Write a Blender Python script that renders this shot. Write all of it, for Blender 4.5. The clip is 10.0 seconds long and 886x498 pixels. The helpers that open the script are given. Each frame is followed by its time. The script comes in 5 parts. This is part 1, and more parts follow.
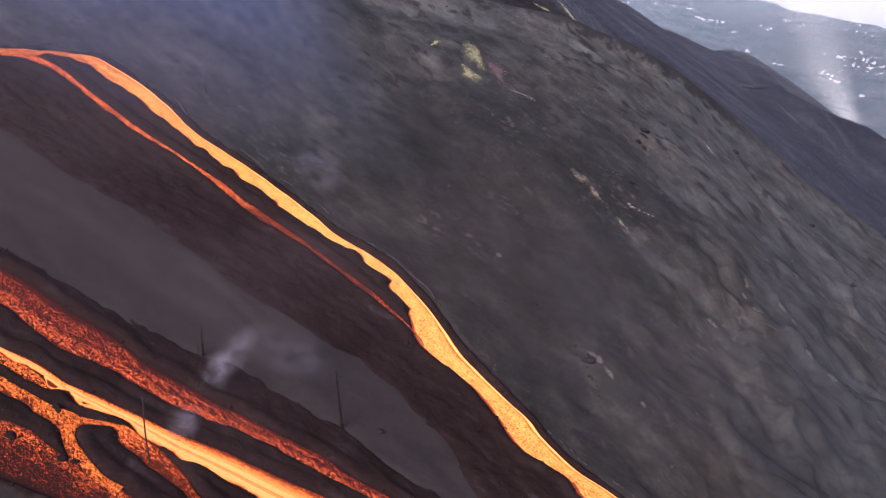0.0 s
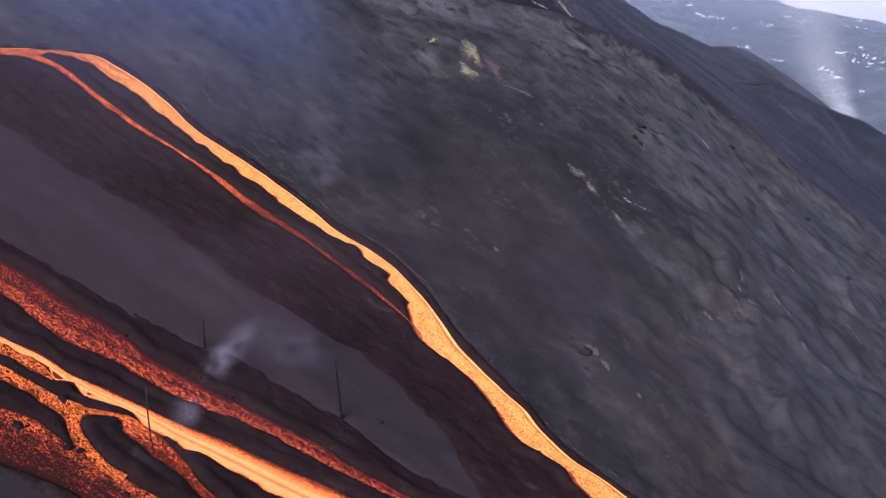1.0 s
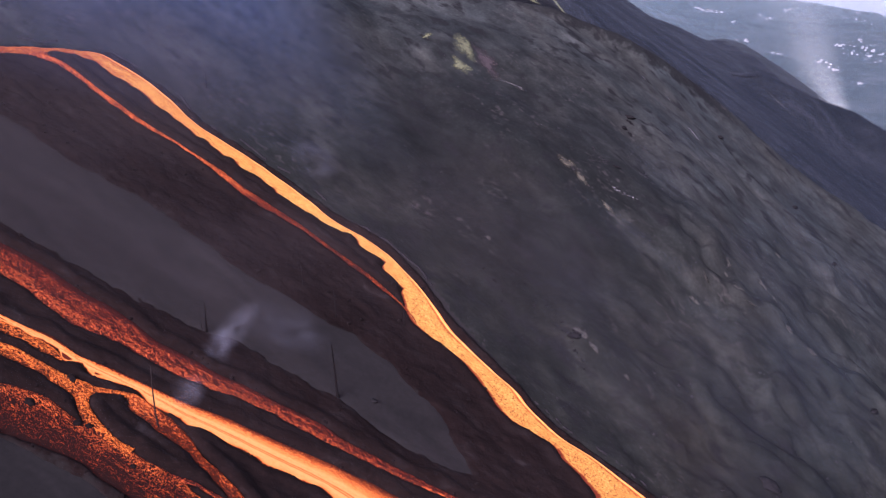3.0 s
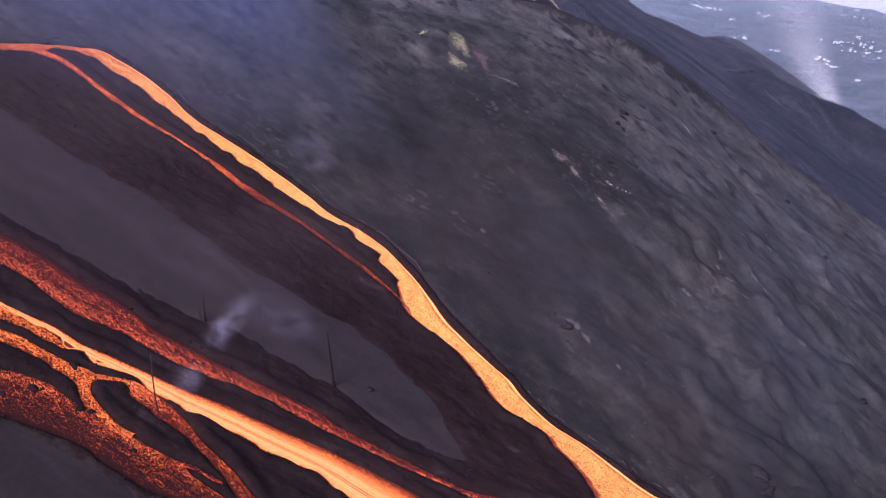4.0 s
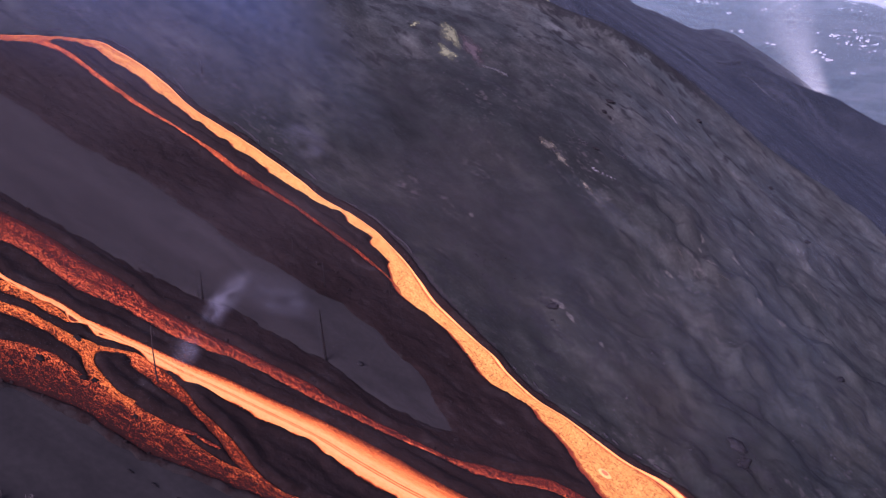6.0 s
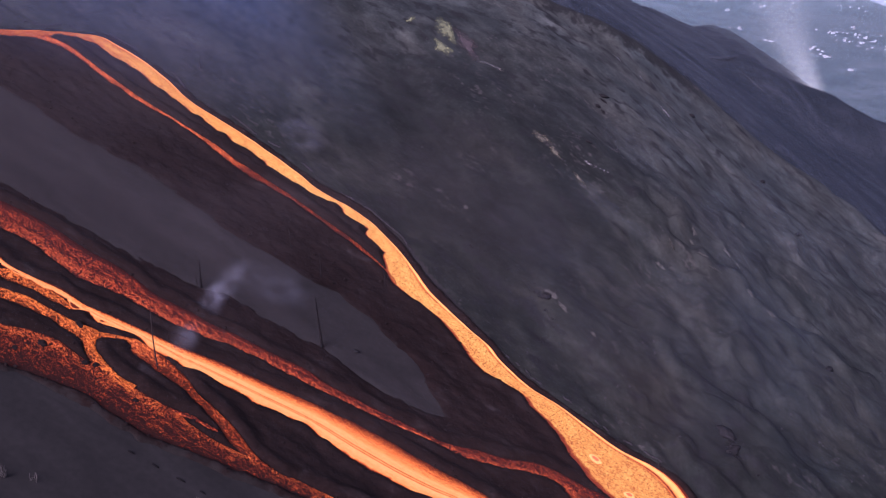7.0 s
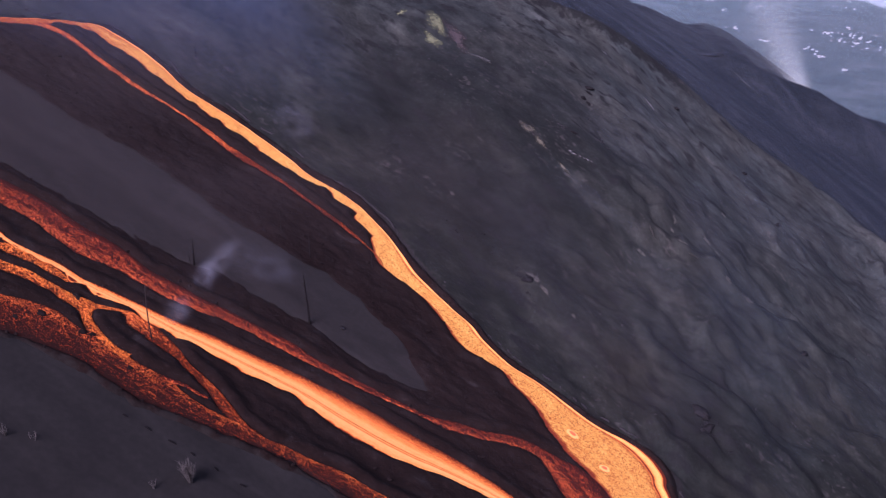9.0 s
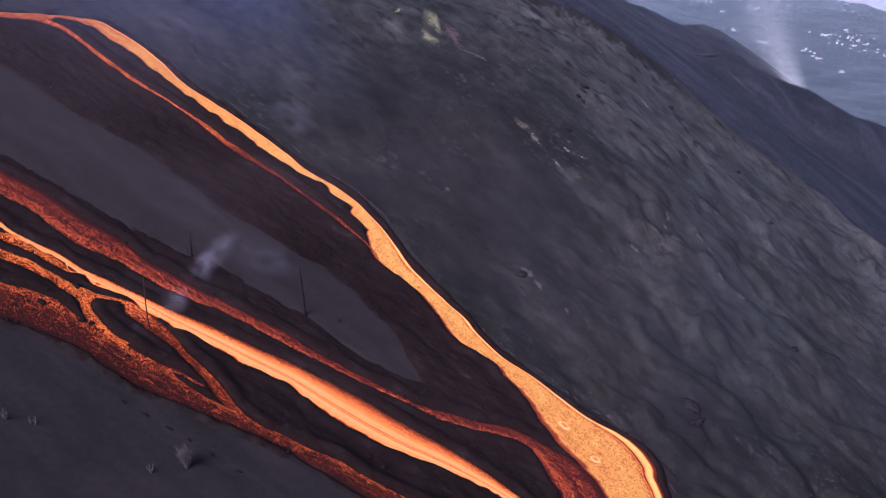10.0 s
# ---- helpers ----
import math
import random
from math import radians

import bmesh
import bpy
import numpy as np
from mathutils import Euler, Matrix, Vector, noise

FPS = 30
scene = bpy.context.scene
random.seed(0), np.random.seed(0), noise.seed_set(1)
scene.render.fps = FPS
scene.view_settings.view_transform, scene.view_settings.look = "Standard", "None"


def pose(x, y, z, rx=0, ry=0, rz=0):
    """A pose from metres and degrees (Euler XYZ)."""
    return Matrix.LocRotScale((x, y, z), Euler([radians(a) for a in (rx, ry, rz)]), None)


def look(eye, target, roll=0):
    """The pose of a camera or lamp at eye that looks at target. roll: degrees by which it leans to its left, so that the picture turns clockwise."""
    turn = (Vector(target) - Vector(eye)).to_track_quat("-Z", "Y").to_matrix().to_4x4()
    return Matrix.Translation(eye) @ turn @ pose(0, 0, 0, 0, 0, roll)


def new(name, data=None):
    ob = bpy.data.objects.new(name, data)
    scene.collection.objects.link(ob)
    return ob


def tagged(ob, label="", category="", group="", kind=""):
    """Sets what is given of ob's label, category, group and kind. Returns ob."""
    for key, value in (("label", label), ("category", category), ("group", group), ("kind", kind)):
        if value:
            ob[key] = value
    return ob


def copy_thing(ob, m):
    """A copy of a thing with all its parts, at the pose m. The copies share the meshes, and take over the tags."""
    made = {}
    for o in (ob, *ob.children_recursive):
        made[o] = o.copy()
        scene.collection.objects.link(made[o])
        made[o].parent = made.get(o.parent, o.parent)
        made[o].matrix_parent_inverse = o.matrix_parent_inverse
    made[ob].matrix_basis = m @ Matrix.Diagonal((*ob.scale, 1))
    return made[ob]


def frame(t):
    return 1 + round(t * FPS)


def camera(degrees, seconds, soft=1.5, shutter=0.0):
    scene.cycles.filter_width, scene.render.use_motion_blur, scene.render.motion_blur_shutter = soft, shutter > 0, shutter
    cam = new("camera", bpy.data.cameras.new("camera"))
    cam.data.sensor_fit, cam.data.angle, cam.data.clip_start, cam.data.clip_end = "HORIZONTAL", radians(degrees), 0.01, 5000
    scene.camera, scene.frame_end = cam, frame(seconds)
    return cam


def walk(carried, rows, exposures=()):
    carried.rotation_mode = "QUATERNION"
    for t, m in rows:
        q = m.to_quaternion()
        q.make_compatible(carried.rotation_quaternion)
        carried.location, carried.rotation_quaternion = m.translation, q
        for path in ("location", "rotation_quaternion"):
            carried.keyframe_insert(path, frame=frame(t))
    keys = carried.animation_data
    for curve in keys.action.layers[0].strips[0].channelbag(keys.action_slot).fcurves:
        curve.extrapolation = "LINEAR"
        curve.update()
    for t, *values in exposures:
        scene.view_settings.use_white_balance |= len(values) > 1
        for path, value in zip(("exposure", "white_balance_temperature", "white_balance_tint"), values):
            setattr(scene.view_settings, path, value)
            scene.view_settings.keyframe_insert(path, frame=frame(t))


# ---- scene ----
# Camera: a drone drawing back slowly and level, looking down at the flank of the cone.
cam = camera(50.0, 10.0, soft=1.25)
ROWS = [
    (0.0, 0.00, 0.00, 480.00, 68.000, -0.000, 0.000),
    (0.5, 0.53, -1.84, 480.17, 67.956, 0.150, -0.006),
    (1.0, 1.00, -3.70, 480.40, 67.885, 0.315, -0.018),
    (1.5, 1.51, -5.69, 480.61, 67.827, 0.456, -0.029),
    (2.0, 2.12, -7.97, 480.92, 67.777, 0.618, -0.046),
    (2.5, 2.87, -10.37, 481.24, 67.729, 0.751, -0.050),
    (4.0, 5.12, -17.61, 481.70, 67.584, 0.969, -0.108),
    (4.5, 5.84, -20.05, 481.66, 67.528, 1.023, -0.120),
    (5.0, 6.68, -22.75, 481.74, 67.464, 1.068, -0.127),
    (5.5, 7.49, -25.49, 481.89, 67.390, 1.115, -0.152),
    (7.0, 9.66, -33.44, 482.19, 67.155, 1.152, -0.220),
    (7.5, 10.55, -36.07, 482.12, 67.100, 1.113, -0.215),
    (8.0, 11.44, -38.88, 481.98, 67.064, 1.017, -0.235),
    (8.5, 12.26, -41.49, 481.87, 67.052, 0.869, -0.234),
    (9.0, 13.02, -43.89, 481.76, 67.059, 0.712, -0.222),
    (9.5, 13.69, -46.03, 481.56, 67.088, 0.540, -0.202),
    (10.0, 14.05, -47.99, 481.47, 67.093, 0.421, -0.212),
]
GRADE = [  # seconds, stops, kelvin, tint: the film's cast wanders a little
    (0.0, 0.74, 6020, 42), (0.5, 0.55, 5590, 51), (1.0, 0.53, 5560, 46), (1.5, 0.53, 5460, 46), (2.0, 0.54, 5640, 54), (2.5, 0.46, 5560, 45), (4.0, 0.55, 5520, 56), (4.5, 0.70, 5620, 72), (5.0, 0.42, 5440, 57), (5.6, 0.53, 5430, 65),
    (7.0, 0.36, 5420, 52), (7.4, 0.34, 5390, 56), (7.7, 0.69, 5960, 58), (8.2, 0.69, 5930, 61), (8.6, 0.40, 5500, 62), (9.1, 0.28, 5410, 51), (9.5, 0.57, 5400, 59), (10.0, 0.28, 5360, 49)]
walk(cam, [(t, pose(*row)) for t, *row in ROWS], GRADE)

# ---- light ----
SUN_AZIMUTH, SUN_HEIGHT = -150.0, 36.0        # degrees from +y towards +x, and above the horizon
world = bpy.data.worlds.new("sky")
scene.world = world
world.use_nodes = True
wn = world.node_tree.nodes
sky = wn.new("ShaderNodeTexSky")
sky.sky_type = "NISHITA"
sky.sun_disc = False
sky.sun_elevation, sky.sun_rotation = radians(SUN_HEIGHT), radians(SUN_AZIMUTH)
sky.air_density, sky.dust_density, sky.ozone_density = 1.2, 3.0, 1.0
wn["Background"].inputs["Strength"].default_value = 0.06
world.node_tree.links.new(sky.outputs[0], wn["Background"].inputs["Color"])
sun_data = bpy.data.lights.new("sun", "SUN")
sun_data.energy, sun_data.angle, sun_data.color = 3.7, radians(28), (1.0, 0.95, 0.88)
sun = new("sun", sun_data)
az, el = radians(SUN_AZIMUTH), radians(SUN_HEIGHT)
to_sun = Vector((math.sin(az) * math.cos(el), math.cos(az) * math.cos(el), math.sin(el)))
sun.matrix_world = look(Vector((0, 200, 700)), Vector((0, 200, 700)) - to_sun)


# ---- noise on arrays ----
def hash_lattice(ix, iy, seed):
    h = (ix.astype(np.int64) * 374761393 + iy.astype(np.int64) * 668265263 + seed * 974711) & 0xFFFFFFFF
    h = ((h ^ (h >> 13)) * 1274126177) & 0xFFFFFFFF
    return ((h ^ (h >> 16)) & 0xFFFF) / 65535.0


def lattice_noise(x, y, seed=0):
    """Smooth noise in -1..1 with a wavelength of about 1."""
    x, y = np.asarray(x, float), np.asarray(y, float)
    ix, iy = np.floor(x), np.floor(y)
    fx, fy = x - ix, y - iy
    fx, fy = fx * fx * (3 - 2 * fx), fy * fy * (3 - 2 * fy)
    a, b = hash_lattice(ix, iy, seed), hash_lattice(ix + 1, iy, seed)
    c, d = hash_lattice(ix, iy + 1, seed), hash_lattice(ix + 1, iy + 1, seed)
    return 2 * ((a * (1 - fx) + b * fx) * (1 - fy) + (c * (1 - fx) + d * fx) * fy) - 1


def fractal(x, y, octaves=4, seed=0, gain=0.5):
    total, amp = 0.0, 1.0
    for k in range(octaves):
        total = total + amp * lattice_noise(x * 2 ** k + 17.3 * k, y * 2 ** k - 9.1 * k, seed + k)
        amp *= gain
    return total


def step(d, a, b):
    t = np.clip((d - a) / (b - a), 0, 1)
    return t * t * (3 - 2 * t)


# ---- the lie of the land ----
def blend_max(a, b, k):
    return 0.5 * (a + b + np.sqrt((a - b) ** 2 + k * k))


def blend_min(a, b, k):
    return 0.5 * (a + b - np.sqrt((a - b) ** 2 + k * k))


def soft_ramp(d, w):
    return w * np.logaddexp(0, d / w)


def brow(x):
    """Where the face of the cone breaks off to its outer flank."""
    return np.interp(x, (0, 100, 118, 130, 142, 153, 165, 177, 192, 209, 240), (388, 388, 386.5, 386, 382, 377, 372.5, 370, 362.5, 344, 312))


def base_height(x, y):
    """The lie of the land: lava slope, cone front, cone flank, outer ridge, coastal plain. Sea level is 0."""
    low = 342.7 - 0.556 * x + 0.086 * y
    cone = 275.5 - 0.41 * x + 0.412 * y + 11 * np.exp(-((x - 58) / 48) ** 2) * np.clip((y - 200) / 90, 0, 1) - 7 * np.clip((x - 95) / 45, 0, 2)
    front = blend_max(low, cone, 15) - 9 / (1 + np.exp(-np.clip((y - brow(x)) / 2.5, -50, 50)))
    crest = np.interp(x, (0, 136, 157, 192, 228, 256, 281, 314, 329, 370, 900), (430, 369, 355, 347, 332, 332, 317, 297, 284, 259, -50))
    back = np.clip((y - 430) / 420, 0, 1)
    flank = (387 - 0.72 * (x - 116) + 0.14 * (y - 419)) * (1 - back) + crest * back - 10 * np.exp(-((y - 405) / 12) ** 2)
    lobe = np.interp(x, (172, 181, 188, 204, 232, 273, 330, 420), (0, 6, 12, 16, 20, 27, 42, 45)) * np.exp(-((y - 535 - 4 * np.sin(x / 9)) / 20) ** 2)
    flank = flank + lobe - 0.9 * soft_ramp(y - 850, 8) + 22 / (1 + np.exp(np.clip((y - brow(x)) / 2.5, -50, 50)))
    hill = blend_min(blend_min(front, flank, 4), 600 - 0.15 * x, 20)
    shore = (1408 - x) * 0.981 - (y - 3062) * 0.194
    plain = np.where(shore > 0, 0.112 * shore, 0.3 * shore)
    return blend_max(hill, plain, 12)


def relief(x, y):
    """Gullies and ripples of drifted ash, drawn out down the slope, in metres."""
    s, c = 0.86 * x - 0.51 * y, 0.51 * x + 0.86 * y
    bend = 8 * fractal(s / 40, c / 40, 3, 5, 0.6)
    cone = step(y + 0.82 * x - 209, 8, 36)
    drift = fractal((s + bend) / 58, (c + bend) / 30, 3, 11, 0.45)
    spur = fractal((s + bend) / 28, (c + 0.8 * bend) / 20, 3, 23, 0.35)      # short rounded spurs with hollows between
    kink = 3.5 * fractal(x / 10, y / 10, 2, 37, 0.6)
    small = fractal((s - bend + kink) / 17, (c + bend + kink) / 13, 3, 25, 0.35)
    patchy = step(fractal(x / 55, y / 55, 2, 27), -0.5, 0.5)
    rugged = step(x - 0.35 * y, -40, -5) * (1 - step(y - 0.4 * x, 246, 272))        # the worn, gullied foot of the cone
    wide = 2.2 * drift + 1.1 * spur + (0.3 + 1.6 * rugged) * small * (0.3 + 0.7 * patchy)
    wide = wide + (0.8 + 1.3 * rugged) * step(fractal((s + 1.6 * kink) / 34, (c + bend + 1.6 * kink) / 18, 3, 39, 0.5), 0.0, 0.4) * step(x - 0.35 * y, -60, -20)        # a bench with a worn edge
    wide = wide - 2.2 * np.exp(-(((x - 37.0) / 4.2) ** 2 + ((y - 211.5) / 3.0) ** 2))        # the small pit by the river
    wide = wide - (0.35 + 1.2 * rugged) * (0.35 + 0.65 * patchy) * np.abs(fractal((s + bend + kink) / 15, (c - bend + kink) / 7, 3, 59, 0.45))        # sharp little ribs
    wide = wide + 0.4 * rugged * fractal((s + kink) / 5, (c + kink) / 3, 2, 57, 0.5)
    calm = 0.16 * fractal(s / 14, c / 6, 4, 31)
    far = step(y, 384, 420)
    rough = 1.8 * fractal((0.98 * x - 0.19 * y + bend) / 64, (0.19 * x + 0.98 * y + bend) / 26, 4, 41, 0.45)
    plain = step(y, 1000, 1300)
    near = calm * (1 - cone) + (wide + spurs(x, y)) * cone
    scarp = 379 + 2.5 * lattice_noise(x / 14, y * 0, 43)
    near = near + (1.6 * step(y, scarp, scarp + 3.5) + 1.2 * np.exp(-((y - scarp - 5) / 4) ** 2)) * step(x, 25, 50) * (1 - step(x, 120, 140))
    hilly = 9 * fractal(x / 260, y / 260, 5, 51, 0.5)
    return (near * (1 - far) + rough * far) * (1 - plain) + hilly * plain


SPURS = (  # from, to, height: low ribs on the cone, steep on the near side and falling off gently behind
    (97.5, 260.0, 108.0, 264.3, 1.6), (108.0, 265.6, 116.0, 254.7, 3.0), (116.0, 254.7, 128.0, 247.0, 2.7), (86.0, 279.5, 97.0, 284.5, 2.1), (96.0, 231.5, 109.0, 229.8, 1.9),
    (107.0, 277.0, 113.0, 270.5, 1.8), (83.0, 263.5, 90.0, 259.5, 1.4), (116.0, 300.0, 128.0, 294.0, 1.6), (128.0, 279.0, 139.0, 269.5, 2.1), (138.0, 288.0, 150.0, 280.0, 1.8),
    (38.0, 224.0, 46.5, 217.5, 1.4), (74.0, 277.0, 82.0, 270.0, 1.3), (60.0, 252.0, 70.0, 246.0, 1.3), (66.0, 236.0, 78.0, 229.0, 1.6), (134.0, 255.0, 146.0, 246.0, 2.1))


def spurs(x, y):
    total = np.zeros(np.shape(x))
    for x0, y0, x1, y1, high in SPURS:
        length = math.hypot(x1 - x0, y1 - y0)
        ux, uy = (x1 - x0) / length, (y1 - y0) / length
        run, off = (x - x0) * ux + (y - y0) * uy, -(x - x0) * uy + (y - y0) * ux
        off = off + 0.7 * np.sin(run / 2.3 + x0) + 0.4 * np.sin(run / 1.1 + y0)
        window = step(run, -2.5, 2.0) * (1 - step(run, length - 2.0, length + 2.5))
        total = total + high * window * np.where(off < 0, np.exp(-(off / 2.4) ** 2), np.exp(-(off / 5.5) ** 2))
    return total


def ground_height(x, y):
    return base_height(x, y) + relief(x, y)


# Plan of the flows: banks as seen when looking down the flow (R: the cone's side).
MAIN_R = [(-122.3, 245.2), (-116.5, 251.4), (-112.5, 255.8), (-109.2, 258.5), (-105.9, 261.6), (-102.2, 263.7), (-97.8, 266.5), (-92.5, 266),
    (-84.4, 263.6), (-75.8, 258.7), (-67.8, 252.5), (-59, 249.5), (-51.2, 246.7), (-43.3, 243.2), (-35.4, 239.4), (-27.6, 234.6), (-20, 232.8),
    (-12.5, 229.4), (-8, 225.6), (-3.2, 221.1), (2.3, 213.6), (5.8, 209), (10.6, 205), (16, 200.7), (21.3, 197.1), (23.8, 193.6), (28.8, 189.4),
    (32.5, 187.2), (40.4, 184.7), (48.1, 180.7), (55.8, 177.5), (63.8, 176.6), (69.8, 173.6), (72.1, 168.8), (71.7, 165.1), (72.5, 161.3),
    (73.4, 156.1), (78, 140), (88, 118)]
MAIN_L = [(-120.9, 241.7), (-115.3, 247.9), (-108.5, 256.4), (-106.2, 258.9), (-102.8, 260.8), (-98, 261.9), (-93.8, 259.8), (-89, 258.3),
    (-82.7, 256.9), (-79, 253.7), (-74, 251), (-66.8, 247.7), (-61.2, 245.4), (-58, 243.6), (-55.8, 243.5), (-52.9, 240.8), (-48.7, 240.1),
    (-42.4, 236.5), (-34.8, 234), (-27.3, 231.4), (-22.3, 231.6), (-20.5, 228.3), (-13.8, 226.4), (-13.5, 222.8), (-8.9, 218.8), (-8.7, 216.5),
    (-7.3, 210.6), (-4.4, 206.3), (2.2, 202.9), (9, 199), (14.1, 191.8), (17.8, 186.8), (27.5, 184.2), (32, 179.7), (36.4, 175), (40.4, 167.8),
    (45.7, 160.5), (49.9, 157.9), (52.5, 154.4), (55.3, 148.3), (62, 136), (70, 114)]
THIN_R = [(-110.2, 255), (-107, 256), (-101.7, 254.9), (-95.6, 251.3), (-87.5, 247.4), (-79.3, 243.7), (-71.8, 241.2), (-65, 239.1), (-56.7, 236.3),
    (-53.5, 234.4), (-49, 232.6), (-41.5, 229.8), (-37, 228.2), (-32.5, 226.1), (-26.5, 223.0), (-19.2, 219.9), (-13.4, 216.1), (-9, 212.6),
    (-5.5, 209.7)]
THIN_L = [(-112.3, 251.1), (-106.7, 252.9), (-103, 252.5), (-96.6, 249.7), (-89.9, 245.6), (-80.7, 241.9), (-76.8, 240.8), (-71.5, 239.6),
    (-64.6, 237.2), (-58.4, 234.3), (-54.4, 231.6), (-48.4, 229), (-42.5, 227.1), (-38.2, 226.2), (-33.2, 224.3), (-24.9, 220.5), (-19.1, 217.8),
    (-11.9, 213.9), (-6.9, 210.4), (-4.4, 206.9)]
MID_R = [(-107.4, 174.4), (-99, 171.6), (-92.6, 171.2), (-86.3, 170.8), (-79.5, 169.3), (-72.5, 167), (-67.6, 166.4), (-62.1, 164.6), (-57.7, 162.2),
    (-53.1, 161.5), (-48.6, 161.1), (-43.9, 160.1), (-38.3, 160.1), (-32.5, 159.3), (-26.7, 158.8), (-23.2, 158.5), (-18.4, 156.6), (-11.5, 155.6),
    (-4.7, 154.7), (2.2, 154.1), (9.1, 153.6), (16.1, 156), (23.3, 157.5), (30.8, 160.4), (36.7, 160.3), (42.6, 159.1), (47, 158.9), (51.3, 156.7),
    (54.1, 153.4), (56.6, 147.2), (60, 138)]
MID_L = [(-102.4, 162.3), (-94.7, 160.8), (-88.6, 160.3), (-82.7, 160.5), (-75, 157.3), (-69.8, 155.5), (-63.8, 156.1), (-58.2, 155.5),
    (-52.3, 154.3), (-47.2, 154.2), (-41.1, 154.7), (-35.4, 154.8), (-29.6, 154.5), (-23.2, 153.4), (-17.9, 152.8), (-11.3, 152.5), (-4.5, 151.9),
    (2.2, 152.4), (9.1, 151.9), (16.1, 151.9), (23.2, 153.9), (30.5, 155.8), (36.3, 155.9), (38.3, 153.1), (40.1, 149.2), (42.5, 144.9),
    (43.3, 139.7), (47, 130)]
BIG_R = [(-99, 154.1), (-91.6, 152.8), (-85.5, 151.8), (-83.1, 150.2), (-77.7, 149.5), (-72.6, 149.8), (-66.8, 147.9), (-61.7, 148.3),
    (-56.2, 147.9), (-50.8, 147.8), (-45.4, 147.9), (-40, 148.5), (-34.3, 148.2), (-28.7, 148.1), (-22.2, 148.2), (-17.4, 147.9), (-10.8, 147.3),
    (-4.2, 146.4), (2.5, 144.8), (9.2, 143.7), (15.9, 142.5), (22.7, 140.6), (29.3, 138), (34.6, 135.6), (48, 131), (64, 122)]
BIG_L = [(-98.5, 152.9), (-91.2, 151.6), (-84.8, 149.8), (-82.7, 148.9), (-77.3, 148.2), (-73.9, 147.8), (-70.6, 146.7), (-69, 144.8),
    (-66.5, 146.4), (-64.5, 144.6), (-60.4, 144.6), (-56.6, 145.2), (-55.3, 144.3), (-53.1, 143.4), (-49.6, 142.8), (-45.6, 141.9), (-42.6, 142.3),
    (-38.9, 142), (-35, 141.2), (-31.9, 140.4), (-27.6, 140.3), (-24.4, 140), (-21.3, 140), (-16.1, 137.2), (-9.8, 135.7), (-3.4, 134.2), (3, 133.7),
    (9.3, 134.4), (15.8, 134.4), (22.4, 134.4), (29, 133.3), (42, 129), (58, 117)]
APRON_R = [(-93.8, 149.7), (-84.2, 148.3), (-82.7, 149.1), (-77.3, 148.3), (-73.9, 148), (-70.7, 146.9), (-69.2, 145.1)]
APRON_L = [(-92.3, 146.1), (-81.5, 145.7), (-76.4, 145.6), (-71.1, 144.9), (-69.1, 144.5)]
ARM_R = [(-91.6, 144.2), (-82.1, 142.6), (-76.7, 143.2), (-70.7, 142.2), (-67.2, 141.7), (-62.8, 141.8), (-62.4, 137.4), (-60.3, 134.8),
    (-56.3, 131.7), (-52.7, 131.1)]
ARM_L = [(-90.1, 140.6), (-80.9, 139.3), (-75.5, 139.7), (-71, 139.5), (-67.8, 138.3), (-65.2, 137.2), (-63.2, 134.4), (-60.7, 131.6),
    (-57.2, 129.2), (-53.3, 126.9)]
WIDE_R = [(-88.4, 133.7), (-78.3, 132.3), (-73.5, 134), (-68.2, 134.4), (-63.1, 132.3), (-59.7, 132), (-54.9, 130.8), (-50.1, 129.5), (-44.8, 128.6),
    (-41.6, 126.7), (-36.7, 125), (-32.1, 124.6), (-27.5, 124.5), (-24.4, 123.3), (-20.4, 123.5), (-14.5, 123), (-8.7, 123.3), (-2.6, 121.9),
    (3.4, 121.3), (8.3, 120.5), (24, 118), (44, 110)]
WIDE_L = [(-83.7, 122.2), (-74.6, 122.1), (-69.7, 122.9), (-64.4, 122.7), (-59.1, 122.7), (-53.2, 120.6), (-47.5, 119.3), (-42.1, 119.6),
    (-36.7, 119.9), (-31.2, 119.6), (-27.8, 119.8), (-25.6, 119.9), (-19.9, 119.9), (-14, 118.5), (-8.1, 117.2), (-2.2, 115.8), (0.2, 115),
    (16, 112), (36, 104)]
VEE_R = [(-56.5, 144.1), (-55.3, 144.2), (-53.1, 143.4), (-49.7, 142.3), (-47.3, 140.7), (-44.9, 138.8), (-42.6, 136.2), (-39.4, 134.3),
    (-35.9, 131.9), (-34.6, 130.8), (-28.7, 125.1), (-24.8, 123.4)]
VEE_L = [(-56.9, 142), (-56.5, 140.2), (-55.5, 139.5), (-53.5, 139.2), (-51.2, 138.1), (-49.5, 136.8), (-45.1, 135.3), (-41.6, 132.9),
    (-38.1, 130.4), (-37.1, 129.2), (-34.7, 126.1), (-31.2, 124.5), (-27.3, 123.3)]
ASH_UP = [(-112.2, 219.7), (-104.3, 218.2), (-90.7, 214.2), (-77.4, 211.2), (-63.7, 206.1), (-50.1, 201.1), (-39.3, 196.4), (-28.9, 193.7),
    (-18.4, 190.5), (-10.7, 186), (-3, 179), (2, 172.6), (7.4, 163.6)]
ASH_LO = [(-95.5, 178.2), (-89.2, 177.8), (-77.9, 175.4), (-66.5, 173), (-55.6, 172.2), (-44.8, 173.1), (-33.4, 172), (-21.8, 169.8),
    (-12.4, 166), (-5.2, 164.2), (4.3, 162.6)]
